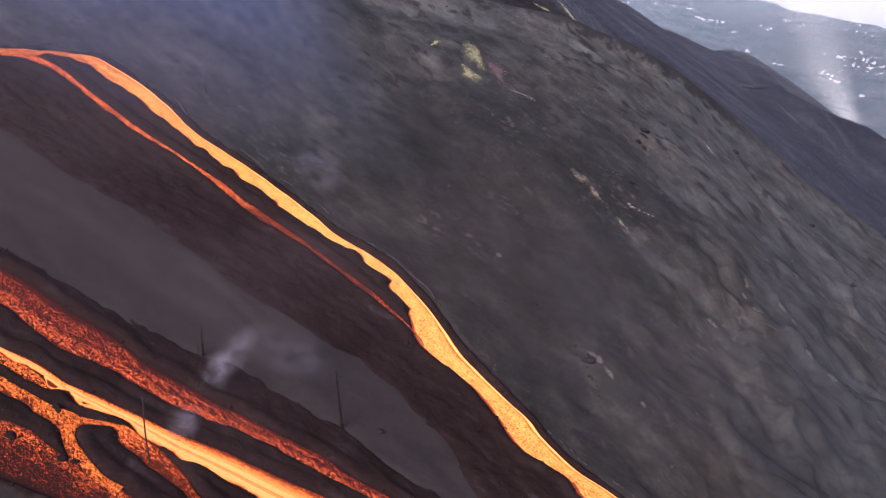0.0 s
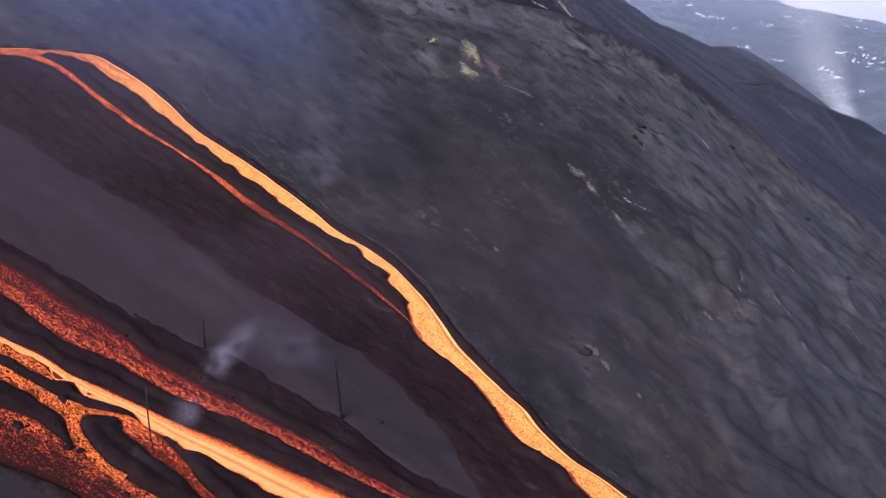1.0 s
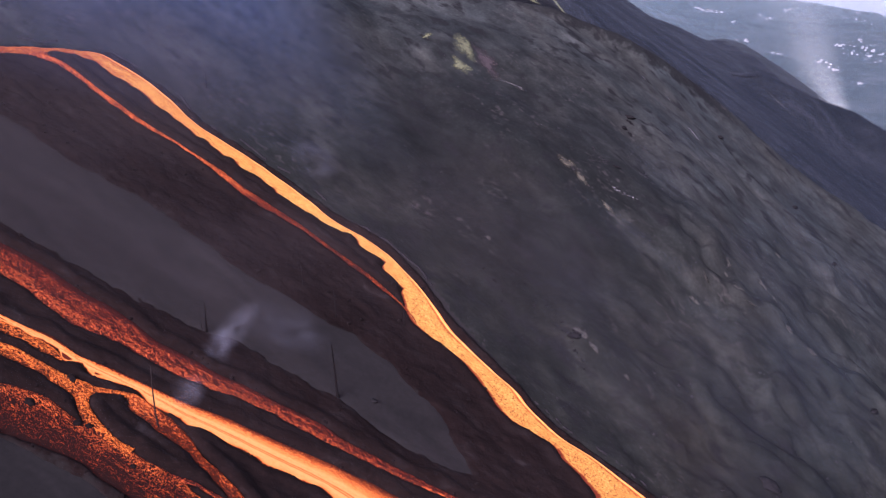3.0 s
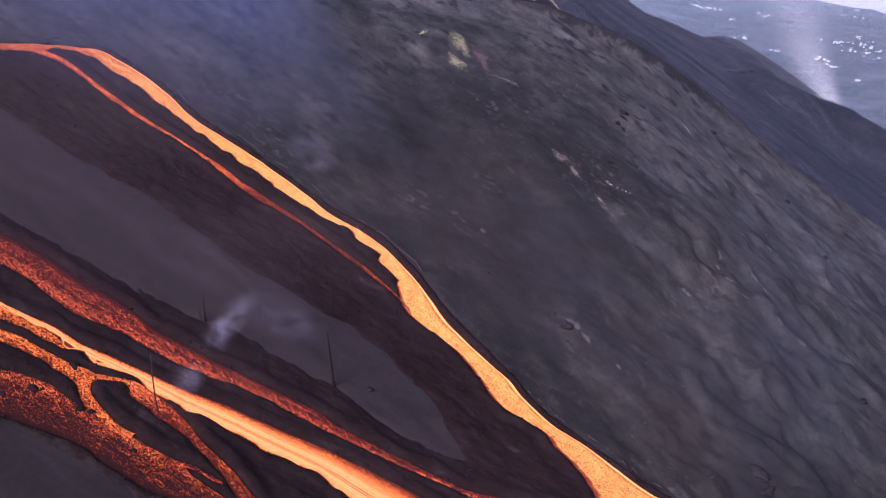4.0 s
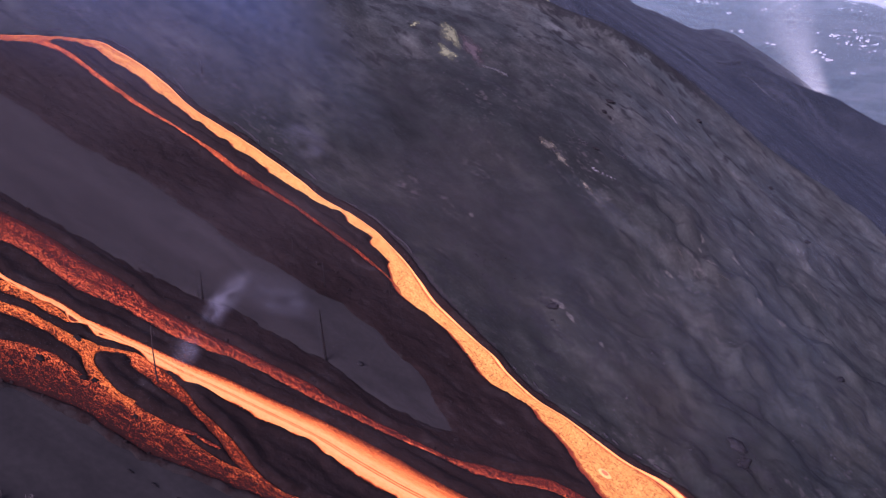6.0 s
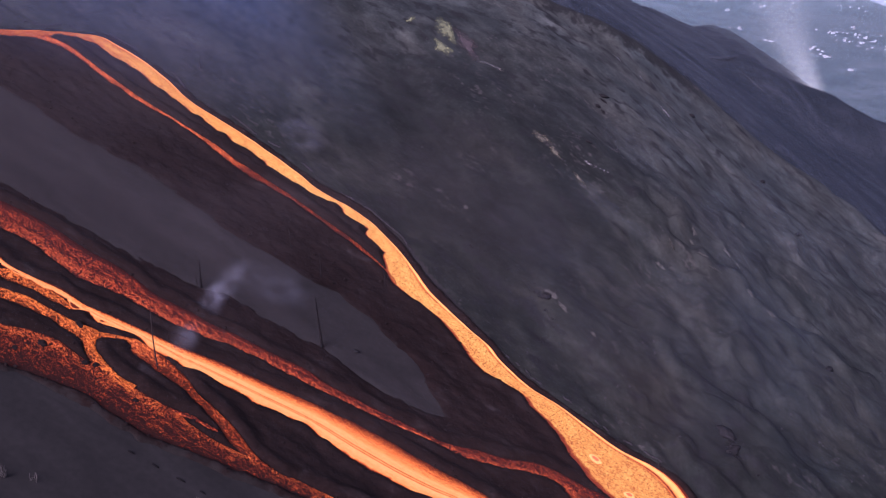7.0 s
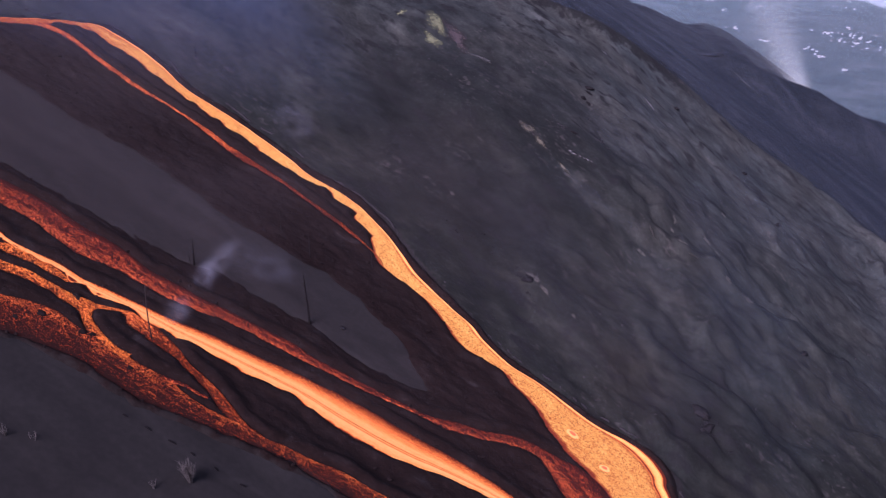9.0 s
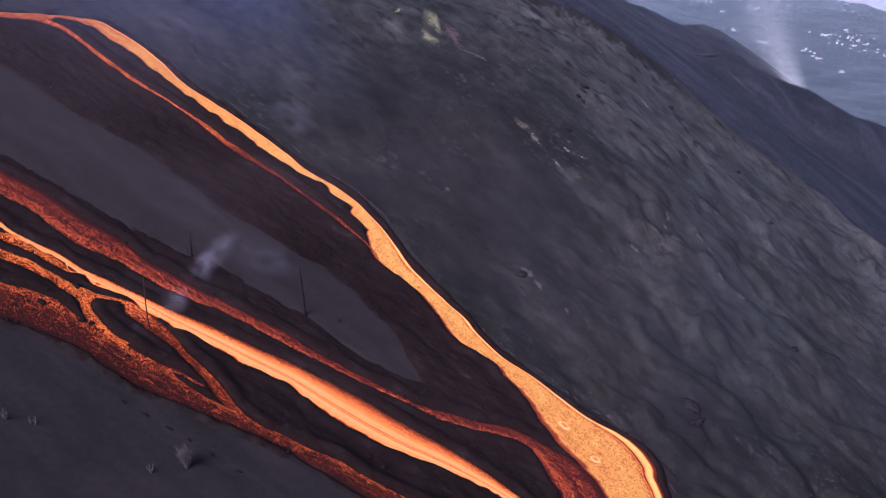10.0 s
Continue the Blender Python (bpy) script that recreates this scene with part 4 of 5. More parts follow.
def dry_bush(place, height, stems, label, seed, lean=(0.0, 0.0), flare=0.5):
    """A leafless bush: many thin stems from one root."""
    rnd = random.Random(seed)
    base = new("dry_bush")
    base.location = place
    tagged(base, label, "bush", "dead bushes")
    for _ in range(stems):
        a = rnd.uniform(0, 2 * math.pi)
        way = (lean[0] + flare * math.cos(a) * rnd.random(), lean[1] + flare * math.sin(a) * rnd.random(), 1)
        line = limb_line((0.3 * math.cos(a), 0.3 * math.sin(a), -0.2), way, height * rnd.uniform(0.55, 1), 0.16, rnd, 6)
        bm = bmesh.new()
        tube(bm, line, [0.1 * (1 - 0.75 * q / 6) for q in range(7)], 5)
        for q in (2, 3, 4, 5):
            b = rnd.uniform(0, 2 * math.pi)
            tube(bm, limb_line(line[q], (math.cos(b), math.sin(b), 0.9), height * 0.22, 0.25, rnd, 3), [0.04, 0.03, 0.022, 0.012], 4)
        part("stem", bm, DRY_TWIG, base)
    return base


def lump(bm, size, seed, rough=0.35, cuts=3):
    """A broken, rounded block about the origin."""
    made = bmesh.ops.create_icosphere(bm, subdivisions=cuts, radius=1.0)["verts"]
    for v in made:
        d = v.co.normalized()
        k = 1 + rough * noise.noise(d * 1.4 + Vector((seed * 3.1, 0, 0))) + 0.5 * rough * noise.noise(d * 3.7 + Vector((0, seed * 2.3, 0)))
        v.co = Vector((d.x * size[0], d.y * size[1], d.z * size[2])) * k
    return made


def rock(name, place, size, turn, mat, label, seed, group="", rough=0.4):
    bm = bmesh.new()
    lump(bm, size, seed, rough)
    me = bpy.data.meshes.new(name)
    bm.to_mesh(me)
    bm.free()
    me.materials.append(mat)
    for poly in me.polygons:
        poly.use_smooth = True
    ob = new(name, me)
    ob.matrix_world = Matrix.Translation(place) @ pose(0, 0, 0, 0, 0, turn)
    return tagged(ob, label, "rock", group)


def ground_patch(name, x, y, along, across, turn, mat, label, category, seed, thick=0.1, ragged=0.5):
    """A crust or spill on the slope with an uneven outline; its rim dips into the ash."""
    rings, spokes, along, across = 10, 44, along * 1.35, across * 1.5
    a = np.linspace(0, 2 * np.pi, spokes, endpoint=False)
    out = 1 + ragged * fractal(np.cos(a) * 1.3 + seed, np.sin(a) * 1.3, 3, seed)
    r = np.linspace(0, 1, rings)[1:, None]
    px, py = r * out * along * np.cos(a), r * out * across * np.sin(a)
    co, si = math.cos(radians(turn)), math.sin(radians(turn))
    gx, gy = x + px * co - py * si, y + px * si + py * co
    rise = thick * (1 - r ** 3) * (0.8 + 0.6 * fractal(gx / 1.6, gy / 1.6, 3, seed + 3)) + 0.1 - 0.35 * (r > 0.99)
    gz = ground_height(gx, gy) + rise
    top = spot(x, y, thick)
    verts = [tuple(top)] + list(zip(gx.ravel(), gy.ravel(), gz.ravel()))
    faces = [(0, 1 + k, 1 + (k + 1) % spokes) for k in range(spokes)]
    for i in range(rings - 2):
        for k in range(spokes):
            p, q = 1 + i * spokes, 1 + (i + 1) * spokes
            faces.append((p + k, q + k, q + (k + 1) % spokes, p + (k + 1) % spokes))
    reach = np.concatenate(([0.0], np.repeat(r.ravel(), spokes)))
    return tagged(mesh_object(name, verts, faces, mat, uvs=np.column_stack((reach, reach)), uv_name="spread"), label, category)


# Burnt trees and poles
burnt_tree(crust_spot(-50.6, 138.3), 13.6, 0.17, "thin scorched wooden pole standing between two lava arms", 0, 3, (-0.035, 0.0), taper=0.3, mat=POLE_WOOD, name="burnt_pole")
burnt_tree(spot(-21.0, 168.9, -0.2), 14.2, 0.38, "tall charred tree trunk on the edge of the ash lens", 4, 4, low=0.7)
burnt_tree(spot(-49.0, 172.0, -0.3), 7.6, 0.24, "charred forked tree with bare limbs on black crust", 12, 11, stems=3)
burnt_tree(spot(-68.4, 270.9, -0.3), 5.2, 0.26, "small charred trunk in the smoke above the lava", 3, 12)
burnt_tree(crust_spot(-7.6, 204.0), 5.5, 0.14, "slim dead tree on black crust beside the bright river", 6, 13)
burnt_tree(crust_spot(-24.0, 197.0), 7.5, 0.15, "slim dead tree on black clinker", 8, 14)
burnt_tree(crust_spot(-32.5, 203.0), 6.5, 0.15, "bare dead tree on black clinker", 8, 15)

# Dead bushes and charred logs on the lower ash
dry_bush(spot(-35.2, 103.6), 5.4, 44, "pale grey dead bush leaning on dark ash", 21, (-0.06, 0.05), 0.2)
dry_bush(spot(-64.5, 97.3), 2.2, 7, "faded dry bush on dark ash", 22)
dry_bush(spot(-60.3, 98.7), 1.8, 5, "small dry bush half buried in ash", 23)
dry_bush(spot(-40.4, 98.9), 2.0, 5, "thin dry bush on dark ash", 24)
for k, (x, y, size) in enumerate(((-48.9, 113.2, 1.7), (-44.5, 112.4, 2.1), (-39.9, 111.4, 2.4), (-35.9, 110.6, 1.8), (-31.4, 109.5, 1.7), (-26.3, 107.9, 1.8))):
    log = new("charred_log")
    log.location = spot(x, y, 0.12)
    tagged(log, "short charred log lying on smooth ash", "log", "charred logs")
    rnd = random.Random(k)
    drop = float(ground_height(np.array(x + 1.0), np.array(y - 0.35)) - ground_height(np.array(x), np.array(y)))
    bm = bmesh.new()
    tube(bm, limb_line((-size / 2, 0.17 * size, -drop * size / 2), (1.0, -0.35, drop), size * 0.75, 0.1, rnd, 5), [0.12, 0.17, 0.15, 0.18, 0.13, 0.07], 7)
    part("trunk", bm, CHAR, log)

# Islets of crust adrift in the wide flow
for x, y, size, turn, k in ((-66.7, 141.3, (0.95, 0.7, 0.5), 10, 1), (-70.1, 131.3, (1.3, 0.9, 0.6), -40, 2), (-62.3, 131.0, (0.9, 0.8, 0.5), 0, 3), (-60.5, 131.5, (0.8, 0.6, 0.45), 20, 4),
                            (-52.0, 126.5, (0.8, 0.5, 0.4), -20, 5), (-73.5, 127.0, (0.9, 0.5, 0.4), -30, 6), (-66.4, 140.7, (1.15, 0.55, 0.45), -15, 7)):
    rock("crust_islet", crust_spot(x, y), size, turn, CLINKER, "small black crust islet adrift in orange lava", k, "crust islets")

# Outcrops, boulders and crusts on the cone
ROCKS = (
    (71.1, 329.6, (2.4, 0.9, 0.7), -30, "dark ledge of scoria on the cone"), (68.2, 321.7, (1.0, 0.8, 0.8), 10, "dark broken rock below a ledge"),
    (148.4, 314.1, (1.3, 1.0, 0.8), 0, "lone dark boulder on smooth ash"), (141.7, 342.1, (1.3, 0.9, 0.8), 20, "lone dark boulder on smooth ash"),
    (114.3, 359.6, (1.7, 0.8, 0.7), -50, "dark rock outcrop near the crest"), (88.2, 197.7, (3.8, 1.7, 1.2), -60, "rugged dark crag at the foot of the cone"),
    (90.0, 193.5, (2.2, 1.5, 1.1), 30, "broken dark crag at the foot of the cone"), (38.4, 221.5, (1.8, 1.2, 0.9), -20, "dark stones by a small pit"),
    # second entry below: a dark gash, put in as a narrow flat rock
    (136.4, 243.0, (1.6, 1.1, 1.0), 40, "dark boulder on streaked ash"), (60.5, 294.9, (0.5, 2.4, 0.35), 40, "narrow dark gash in the ash, built as a flat rock"),
    (-13.5, 172.8, (0.9, 0.6, 0.45), -30, "dark stone on the ash lens"), (-40.0, 162.6, (0.4, 0.35, 0.35), 0, "small dark stone on the crust"))
for k, (x, y, size, turn, label) in enumerate(ROCKS):
    rock("rock", spot(x, y, 0.1 * size[2]), size, turn, DARK_ROCK, label, 31 + k, "rocks on the slope", 0.5)

OCHRE_ROCK = plain_material("ochre_weathered_cinder", (0.085, 0.079, 0.066), 0.95, 0.55, 1.4)


def outcrop(x, y, length, turn, label, mat, seed, flat=0.55):
    """A broken rib of cinder showing through the ash."""
    bm = bmesh.new()
    lump(bm, (0.5 * length, 0.16 * length + 0.25, 0.1 * length + 0.2), seed, 0.75, 4)
    for v in bm.verts:
        v.co *= 1 + 0.5 * noise.noise(v.co * 1.3 + Vector((seed, 0, 0)))
    drop = math.degrees(math.atan(spot(x, y).z - spot(x + math.cos(radians(turn)), y + math.sin(radians(turn))).z))
    bmesh.ops.transform(bm, matrix=Matrix.Translation(spot(x, y, -0.05)) @ pose(0, 0, 0, 0, 0, turn) @ pose(0, 0, 0, 0, drop, 0) @ Matrix.Diagonal((1, 1, flat, 1)), verts=bm.verts)
    me = bpy.data.meshes.new("outcrop")
    bm.to_mesh(me)
    bm.free()
    me.materials.append(mat)
    return tagged(new("outcrop", me), label, "outcrop", "cinder outcrops on the cone")


for k, (x, y, length, turn) in enumerate((
        (96.5, 275.4, 3.2, -50), (94.3, 271.3, 2.6, -55), (97.1, 265.4, 3.0, -25), (108.9, 275.5, 3.4, -40), (111.4, 273.2, 2.8, -45), (85.7, 262.1, 4.0, -15), (80.7, 255.5, 3.0, -40),
        (120.8, 298.3, 3.2, -20), (40.5, 222.6, 4.2, -40), (43.7, 219.2, 3.0, -45), (52.2, 214.2, 1.6, -40), (16.0, 249.9, 1.8, -40), (112.5, 260.0, 4.0, -58), (118.5, 253.6, 4.0, -20), (100.5, 261.2, 4.5, 18))):
    outcrop(x, y, length, turn, "light ochre rib of weathered cinder in grey ash", OCHRE_ROCK, 201 + 7 * k, 0.4)
for k, (x, y, length, turn) in enumerate(((123.0, 425.8, 4.0, -35), (128.6, 425.0, 3.0, -35), (181.0, 536.5, 11.0, -20), (173.0, 541.0, 5.0, -30), (71.0, 327.0, 3.4, -20), (70.0, 320.0, 2.6, -70))):
    outcrop(x, y, length, turn, "dark broken rib of scoria on the ridge", DARK_ROCK, 401 + 7 * k, 0.9)
ground_patch("pale_track", 193.5, 515.5, 11.0, 0.5, -42, LIGHT_ASH, "pale narrow streak of trodden cinder on the outer flank", "cinder", 61, ragged=0.2)

ground_patch("sulphur_patch", 11.6, 338.2, 6.6, 2.2, -74, SULPHUR, "pale yellow-green sulphur crust on the upper cone", "sulphur crust", 3)
ground_patch("sulphur_patch", 8.9, 329.2, 3.2, 2.3, -10, SULPHUR, "bright yellow sulphur crust on the upper cone", "sulphur crust", 5)
ground_patch("sulphur_patch", -3.1, 339.8, 1.9, 1.3, 40, SULPHUR, "small crescent of yellow sulphur crust", "sulphur crust", 9, ragged=0.7)
ground_patch("cinder_patch", 18.6, 333.6, 6.6, 4.0, -62, PINK_CRUST, "oxidised pink cinder crust beside the sulphur", "cinder", 7)
ground_patch("sulphur_patch", 41.4, 402.0, 3.4, 1.2, -40, SULPHUR, "thin yellow sulphur streak near the crest", "sulphur crust", 13)
ground_patch("sulphur_patch", 54.4, 409.0, 8.0, 1.0, -40, SULPHUR, "long thin sulphur streak along the crest", "sulphur crust", 15)
ground_patch("cinder_patch", 43.8, 287.6, 3.2, 1.5, -25, OCHRE, "ochre cinder patch on grey ash", "cinder", 17)
ground_patch("cinder_patch", 48.0, 283.0, 2.6, 1.1, -55, OCHRE, "ochre cinder streak on grey ash", "cinder", 19)
ground_patch("cinder_patch", 55.4, 275.7, 2.6, 0.55, -45, OCHRE, "narrow ochre cinder streak on grey ash", "cinder", 21)
ground_patch("pale_patch", 82.9, 363.9, 2.4, 0.8, -60, PALE, "pale mineral crust below the crest", "mineral crust", 23)
ground_patch("pale_patch", 92.5, 360.0, 2.2, 0.5, -50, PALE, "faint pale mineral streak on ash", "mineral crust", 25)
ground_patch("pale_patch", 100.2, 345.8, 2.6, 0.55, -50, PALE, "faint pale mineral streak on ash", "mineral crust", 27)
ground_patch("pale_patch", 27.5, 325.7, 5.0, 0.9, -16, LIGHT_ASH, "light grey cinder streak on the upper cone", "cinder", 29)
for k, (x, y, size, turn) in enumerate(((60.0, 283.6, 2.6, 40), (62.2, 283.3, 1.1, 0), (63.6, 283.1, 1.0, 20), (65.0, 282.9, 1.2, -10), (66.4, 282.9, 0.8, 30), (58.9, 284.2, 1.5, 50))):
    ground_patch("pale_fragment", x, y, size * 0.5, 0.28, turn - 40, PALE, "pale broken fragment half buried in ash", "fragment", 41 + k, 0.3, 0.3)


def melt_pit(x, y, radius, turn, seed):
    """A low ring of stiffening melt round a darker hollow, afloat on the bright river."""
    rings, spokes = 7, 26
    r = np.linspace(0, 1, rings)[:, None]
    a = np.linspace(0, 2 * np.pi, spokes, endpoint=False)
    out = 1 + 0.2 * fractal(np.cos(a) + seed, np.sin(a), 2, seed)
    px, py = r * out * radius * 1.35 * np.cos(a), r * out * radius * np.sin(a)
    co, si = math.cos(radians(turn)), math.sin(radians(turn))
    gx, gy = x + px * co - py * si, y + px * si + py * co
    gz = base_height(gx, gy) + 0.45 + 0.3 * np.exp(-((r - 0.65) / 0.2) ** 2) - 0.4 * (r > 0.99)
    faces = grid_faces(spokes, rings).tolist() + [(i * spokes + spokes - 1, i * spokes, (i + 1) * spokes, (i + 1) * spokes + spokes - 1) for i in range(rings - 1)]
    zone = [1 if (f[0] // spokes) in (0, 1, 2) else 0 for f in faces]
    ob = mesh_object("melt_pit", np.column_stack((gx.ravel(), gy.ravel(), gz.ravel())), faces, [PIT_RIM, PIT_HOLLOW], face_mats=zone)
    return tagged(ob, "small ringed pit afloat on the bright lava river", "lava pit", "lava pits")


def glow_material(name, low, high):
    m, n, l, b = material(name)
    l.new(ramp(n, l, noise_node(n, l, stretched(n, l), 3.5, 4, 0.6), [(0.35, low), (0.65, high)]), b.inputs["Emission Color"])
    b.inputs["Emission Strength"].default_value = 1.0
    b.inputs["Base Color"].default_value = (0.012, 0.008, 0.007, 1)
    b.inputs["Roughness"].default_value = 1.0
    return m


PIT_RIM, PIT_HOLLOW = glow_material("pit_rim", (1.7, 0.42, 0.08), (2.0, 0.62, 0.14)), glow_material("pit_hollow", (0.6, 0.12, 0.03), (1.2, 0.26, 0.06))
melt_pit(46.8, 170.2, 1.3, -20, 3)
melt_pit(54.1, 162.1, 1.15, 10, 8)


def scatter(name, places, sizes, mat, label, category, seed):
    """Many loose stones as one mesh: low, broken blocks half sunk in the ground."""
    rnd = np.random.RandomState(seed)
    bm = bmesh.new()
    bmesh.ops.create_icosphere(bm, subdivisions=1, radius=1.0)
    ball = np.array([v.co for v in bm.verts])
    tris = np.array([[v.index for v in f.verts] for f in bm.faces])
    bm.free()
    verts, faces = [], []
    for k, (p, r) in enumerate(zip(places, sizes)):
        bump_out = ball * (1 + 0.45 * (rnd.rand(len(ball), 1) - 0.5)) * (r * np.array([rnd.uniform(0.8, 1.5), rnd.uniform(0.7, 1.1), rnd.uniform(0.5, 0.9)]))
        t = rnd.uniform(0, 6.28)
        turn = np.array([[math.cos(t), -math.sin(t), 0], [math.sin(t), math.cos(t), 0], [0, 0, 1]])
        verts.append(bump_out @ turn.T + p)
        faces.append(tris + k * len(ball))
    return tagged(mesh_object(name, np.vstack(verts), np.vstack(faces), mat, smooth=False), label, category, kind="stuff")


rocks_rnd = np.random.RandomState(77)
cx, cy = rocks_rnd.uniform(-122, 92, 42000), rocks_rnd.uniform(104, 272, 42000)
d_melt, d_crust = melt_distance(cx, cy), crust_edge(cx, cy)
pick = (d_crust > np.where(d_melt < 3, 1.2, 4.0)) & (d_melt > 0.1) & (rocks_rnd.rand(42000) < np.where(d_melt < 1.6, 0.6, 0.05))
cx, cy, dm = cx[pick], cy[pick], d_melt[pick]
cs = 0.14 + 0.4 * rocks_rnd.rand(len(cx)) ** 3
cz = base_height(cx, cy) + 0.25 + 0.5 * step(dm, 0, 1.2)
scatter("clinker", np.column_stack((cx, cy, cz)), cs, CLINKER, "loose black clinker blocks along the lava banks", "clinker", 78)
sx, sy = rocks_rnd.uniform(-10, 210, 2600), rocks_rnd.uniform(180, 380, 2600)
keep_stone = (melt_distance(sx, sy) > 4) & (crust_edge(sx, sy) < -1) & (fractal(sx / 18, sy / 18, 3, 79) > 0.1)
sx, sy = sx[keep_stone], sy[keep_stone]
ss = 0.1 + 0.36 * rocks_rnd.rand(len(sx)) ** 5
scatter("stones", np.column_stack((sx, sy, ground_height(sx, sy) + 0.1 * ss)), ss, STONE, "loose dark stones scattered over the ash", "stones", 80)

def rubble(places, count, mat, label, seed):
    """Broken blocks strewn round a few places on the slope."""
    rnd = np.random.RandomState(seed)
    pts, sizes = [], []
    for x, y, reach, big in places:
        a, r = rnd.uniform(0, 6.28, count), reach * np.abs(rnd.normal(0, 0.55, count))
        gx, gy = x + 1.5 * r * np.cos(a) * 0.85 + 0.5 * r * np.sin(a), y - 0.8 * r * np.cos(a) + r * np.sin(a) * 0.7
        size = big * (0.18 + 0.82 * rnd.rand(count) ** 3)
        pts.append(np.column_stack((gx, gy, ground_height(gx, gy) + 0.15 * size)))
        sizes.append(size)
    return scatter("rubble", np.vstack(pts), np.concatenate(sizes), mat, label, "rubble", seed)


bank_line = curve_through(MAIN_R, 900)
ahead = np.gradient(bank_line, axis=0)
out = np.column_stack((-ahead[:, 1], ahead[:, 0])) / np.hypot(*ahead.T)[:, None]
out = out * np.sign(-inside_distance(*(bank_line + 0.5 * out).T, RINGS["main"]))[:, None]


def bank_ledge(offset, tall, wide, seed, label):
    """Broken plates of ash-grey crust standing along the outer bank of the bright river."""
    rnd = np.random.RandomState(seed)
    n = len(bank_line)
    run = np.arange(n) * 0.3
    away = offset + 1.1 * fractal(run / 9, run * 0, 3, seed, 0.55) + 0.35 * rnd.rand(n)
    there = fractal(run / 3.4, run * 0 + 3, 3, seed + 5, 0.7) > 0.12
    high = tall * (0.4 + 0.8 * rnd.rand(n))
    across = away[:, None] + wide * (np.array([-0.35, -0.12, 0.4, 1.0]) + 0.25 * (rnd.rand(n, 4) - 0.5))
    x, y = bank_line[:, None, 0] + out[:, None, 0] * across, bank_line[:, None, 1] + out[:, None, 1] * across
    z = np.maximum(ground_height(x, y), base_height(x, y) + 0.35) + high[:, None] * np.array([-0.6, 1.0, 0.7, -0.6])
    faces = [(4 * i + q, 4 * i + q + 1, 4 * i + q + 5, 4 * i + q + 4) for i in range(40, n - 2) if there[i] and there[i + 1] for q in range(3)]
    return tagged(mesh_object("bank_ledge", np.column_stack((x.ravel(), y.ravel(), z.ravel())), faces, BANK_STONE, smooth=False), label, "lava bank", kind="stuff")


bank_ledge(3.3, 0.24, 0.55, 311, "broken ash-grey crust plates along the bright river's bank")
rubble(((21.0, 233.5, 6, 0.5), (88.5, 197.0, 4, 0.9), (90.5, 192.5, 4, 0.7), (36.5, 209.0, 5, 0.4), (40.0, 216.0, 4, 0.45), (39.0, 222.5, 4, 0.5), (33.0, 226.0, 6, 0.4)), 40, DARK_ROCK, "broken dark blocks strewn at the foot of the cone", 91)
rubble(((45.0, 287.0, 3, 0.45), (50.0, 281.0, 3, 0.4), (62.0, 283.5, 3, 0.4), (72.0, 300.0, 4, 0.5), (56.0, 297.0, 4, 0.5)), 30, STONE, "weathered cinder blocks strewn over the cone", 92)

# ---- the far coast ----
def house_kind(width, depth, height, roof, label):
    base = new("house")
    tagged(base, label, "house", "houses on the coast")
    bm = bmesh.new()
    bmesh.ops.create_cube(bm, size=1.0)
    bmesh.ops.scale(bm, vec=(width, depth, height + 3), verts=bm.verts)
    bmesh.ops.translate(bm, vec=(0, 0, height / 2 - 1.5), verts=bm.verts)
    part("wall", bm, WHITE_WALL, base)
    bm = bmesh.new()
    w, d, e = width / 2 + 0.4, depth / 2 + 0.4, height
    if roof == "tiled":
        v = [bm.verts.new(c) for c in ((-w, -d, e), (w, -d, e), (w, d, e), (-w, d, e), (-w * 0.6, 0, e + d * 0.5), (w * 0.6, 0, e + d * 0.5))]
        for f in ((0, 1, 5, 4), (2, 3, 4, 5), (1, 2, 5), (3, 0, 4), (3, 2, 1, 0)):
            bm.faces.new([v[i] for i in f])
        part("roof", bm, TILE_ROOF, base, "terracotta tiled roof")
    else:
        bmesh.ops.create_cube(bm, size=1.0)
        bmesh.ops.scale(bm, vec=(2 * w, 2 * d, 0.5), verts=bm.verts)
        bmesh.ops.translate(bm, vec=(0, 0, e + 0.25), verts=bm.verts)
        part("roof", bm, FLAT_ROOF, base, "pale flat roof")
    return base


HOUSES = [house_kind(4.6, 4, 2.4, "flat", "small white flat-roofed house on the coastal plain"), house_kind(5.6, 4.2, 2.4, "tiled", "white house with a terracotta roof on the coastal plain"),
          house_kind(7, 4.4, 3.2, "flat", "white two-storey flat-roofed house on the coastal plain"), house_kind(20, 5, 2.6, "flat", "long white packing shed on the coastal plain")]
TOWN = ((700, 2964, 60, 90, 6, 0), (718, 2636, 34, 70, 13, 0), (745, 2460, 8, 20, 1, 3), (867, 2578, 14, 30, 3, 0), (659, 2099, 14, 20, 3, 0), (663, 1882, 12, 20, 4, 0), (894, 2174, 20, 40, 3, 0),
        (944, 2130, 52, 85, 17, 0), (905, 1980, 42, 70, 9, 0), (737, 1824, 16, 30, 4, 0), (721, 1741, 16, 24, 4, 0), (1186, 2740, 36, 60, 5, 0), (1300, 3060, 20, 60, 3, 0), (724, 1621, 8, 20, 2, 0),
        (544, 2870, 30, 60, 4, 0), (1060, 2860, 50, 90, 4, 0), (1010, 2230, 50, 90, 8, 0))
placed = 0
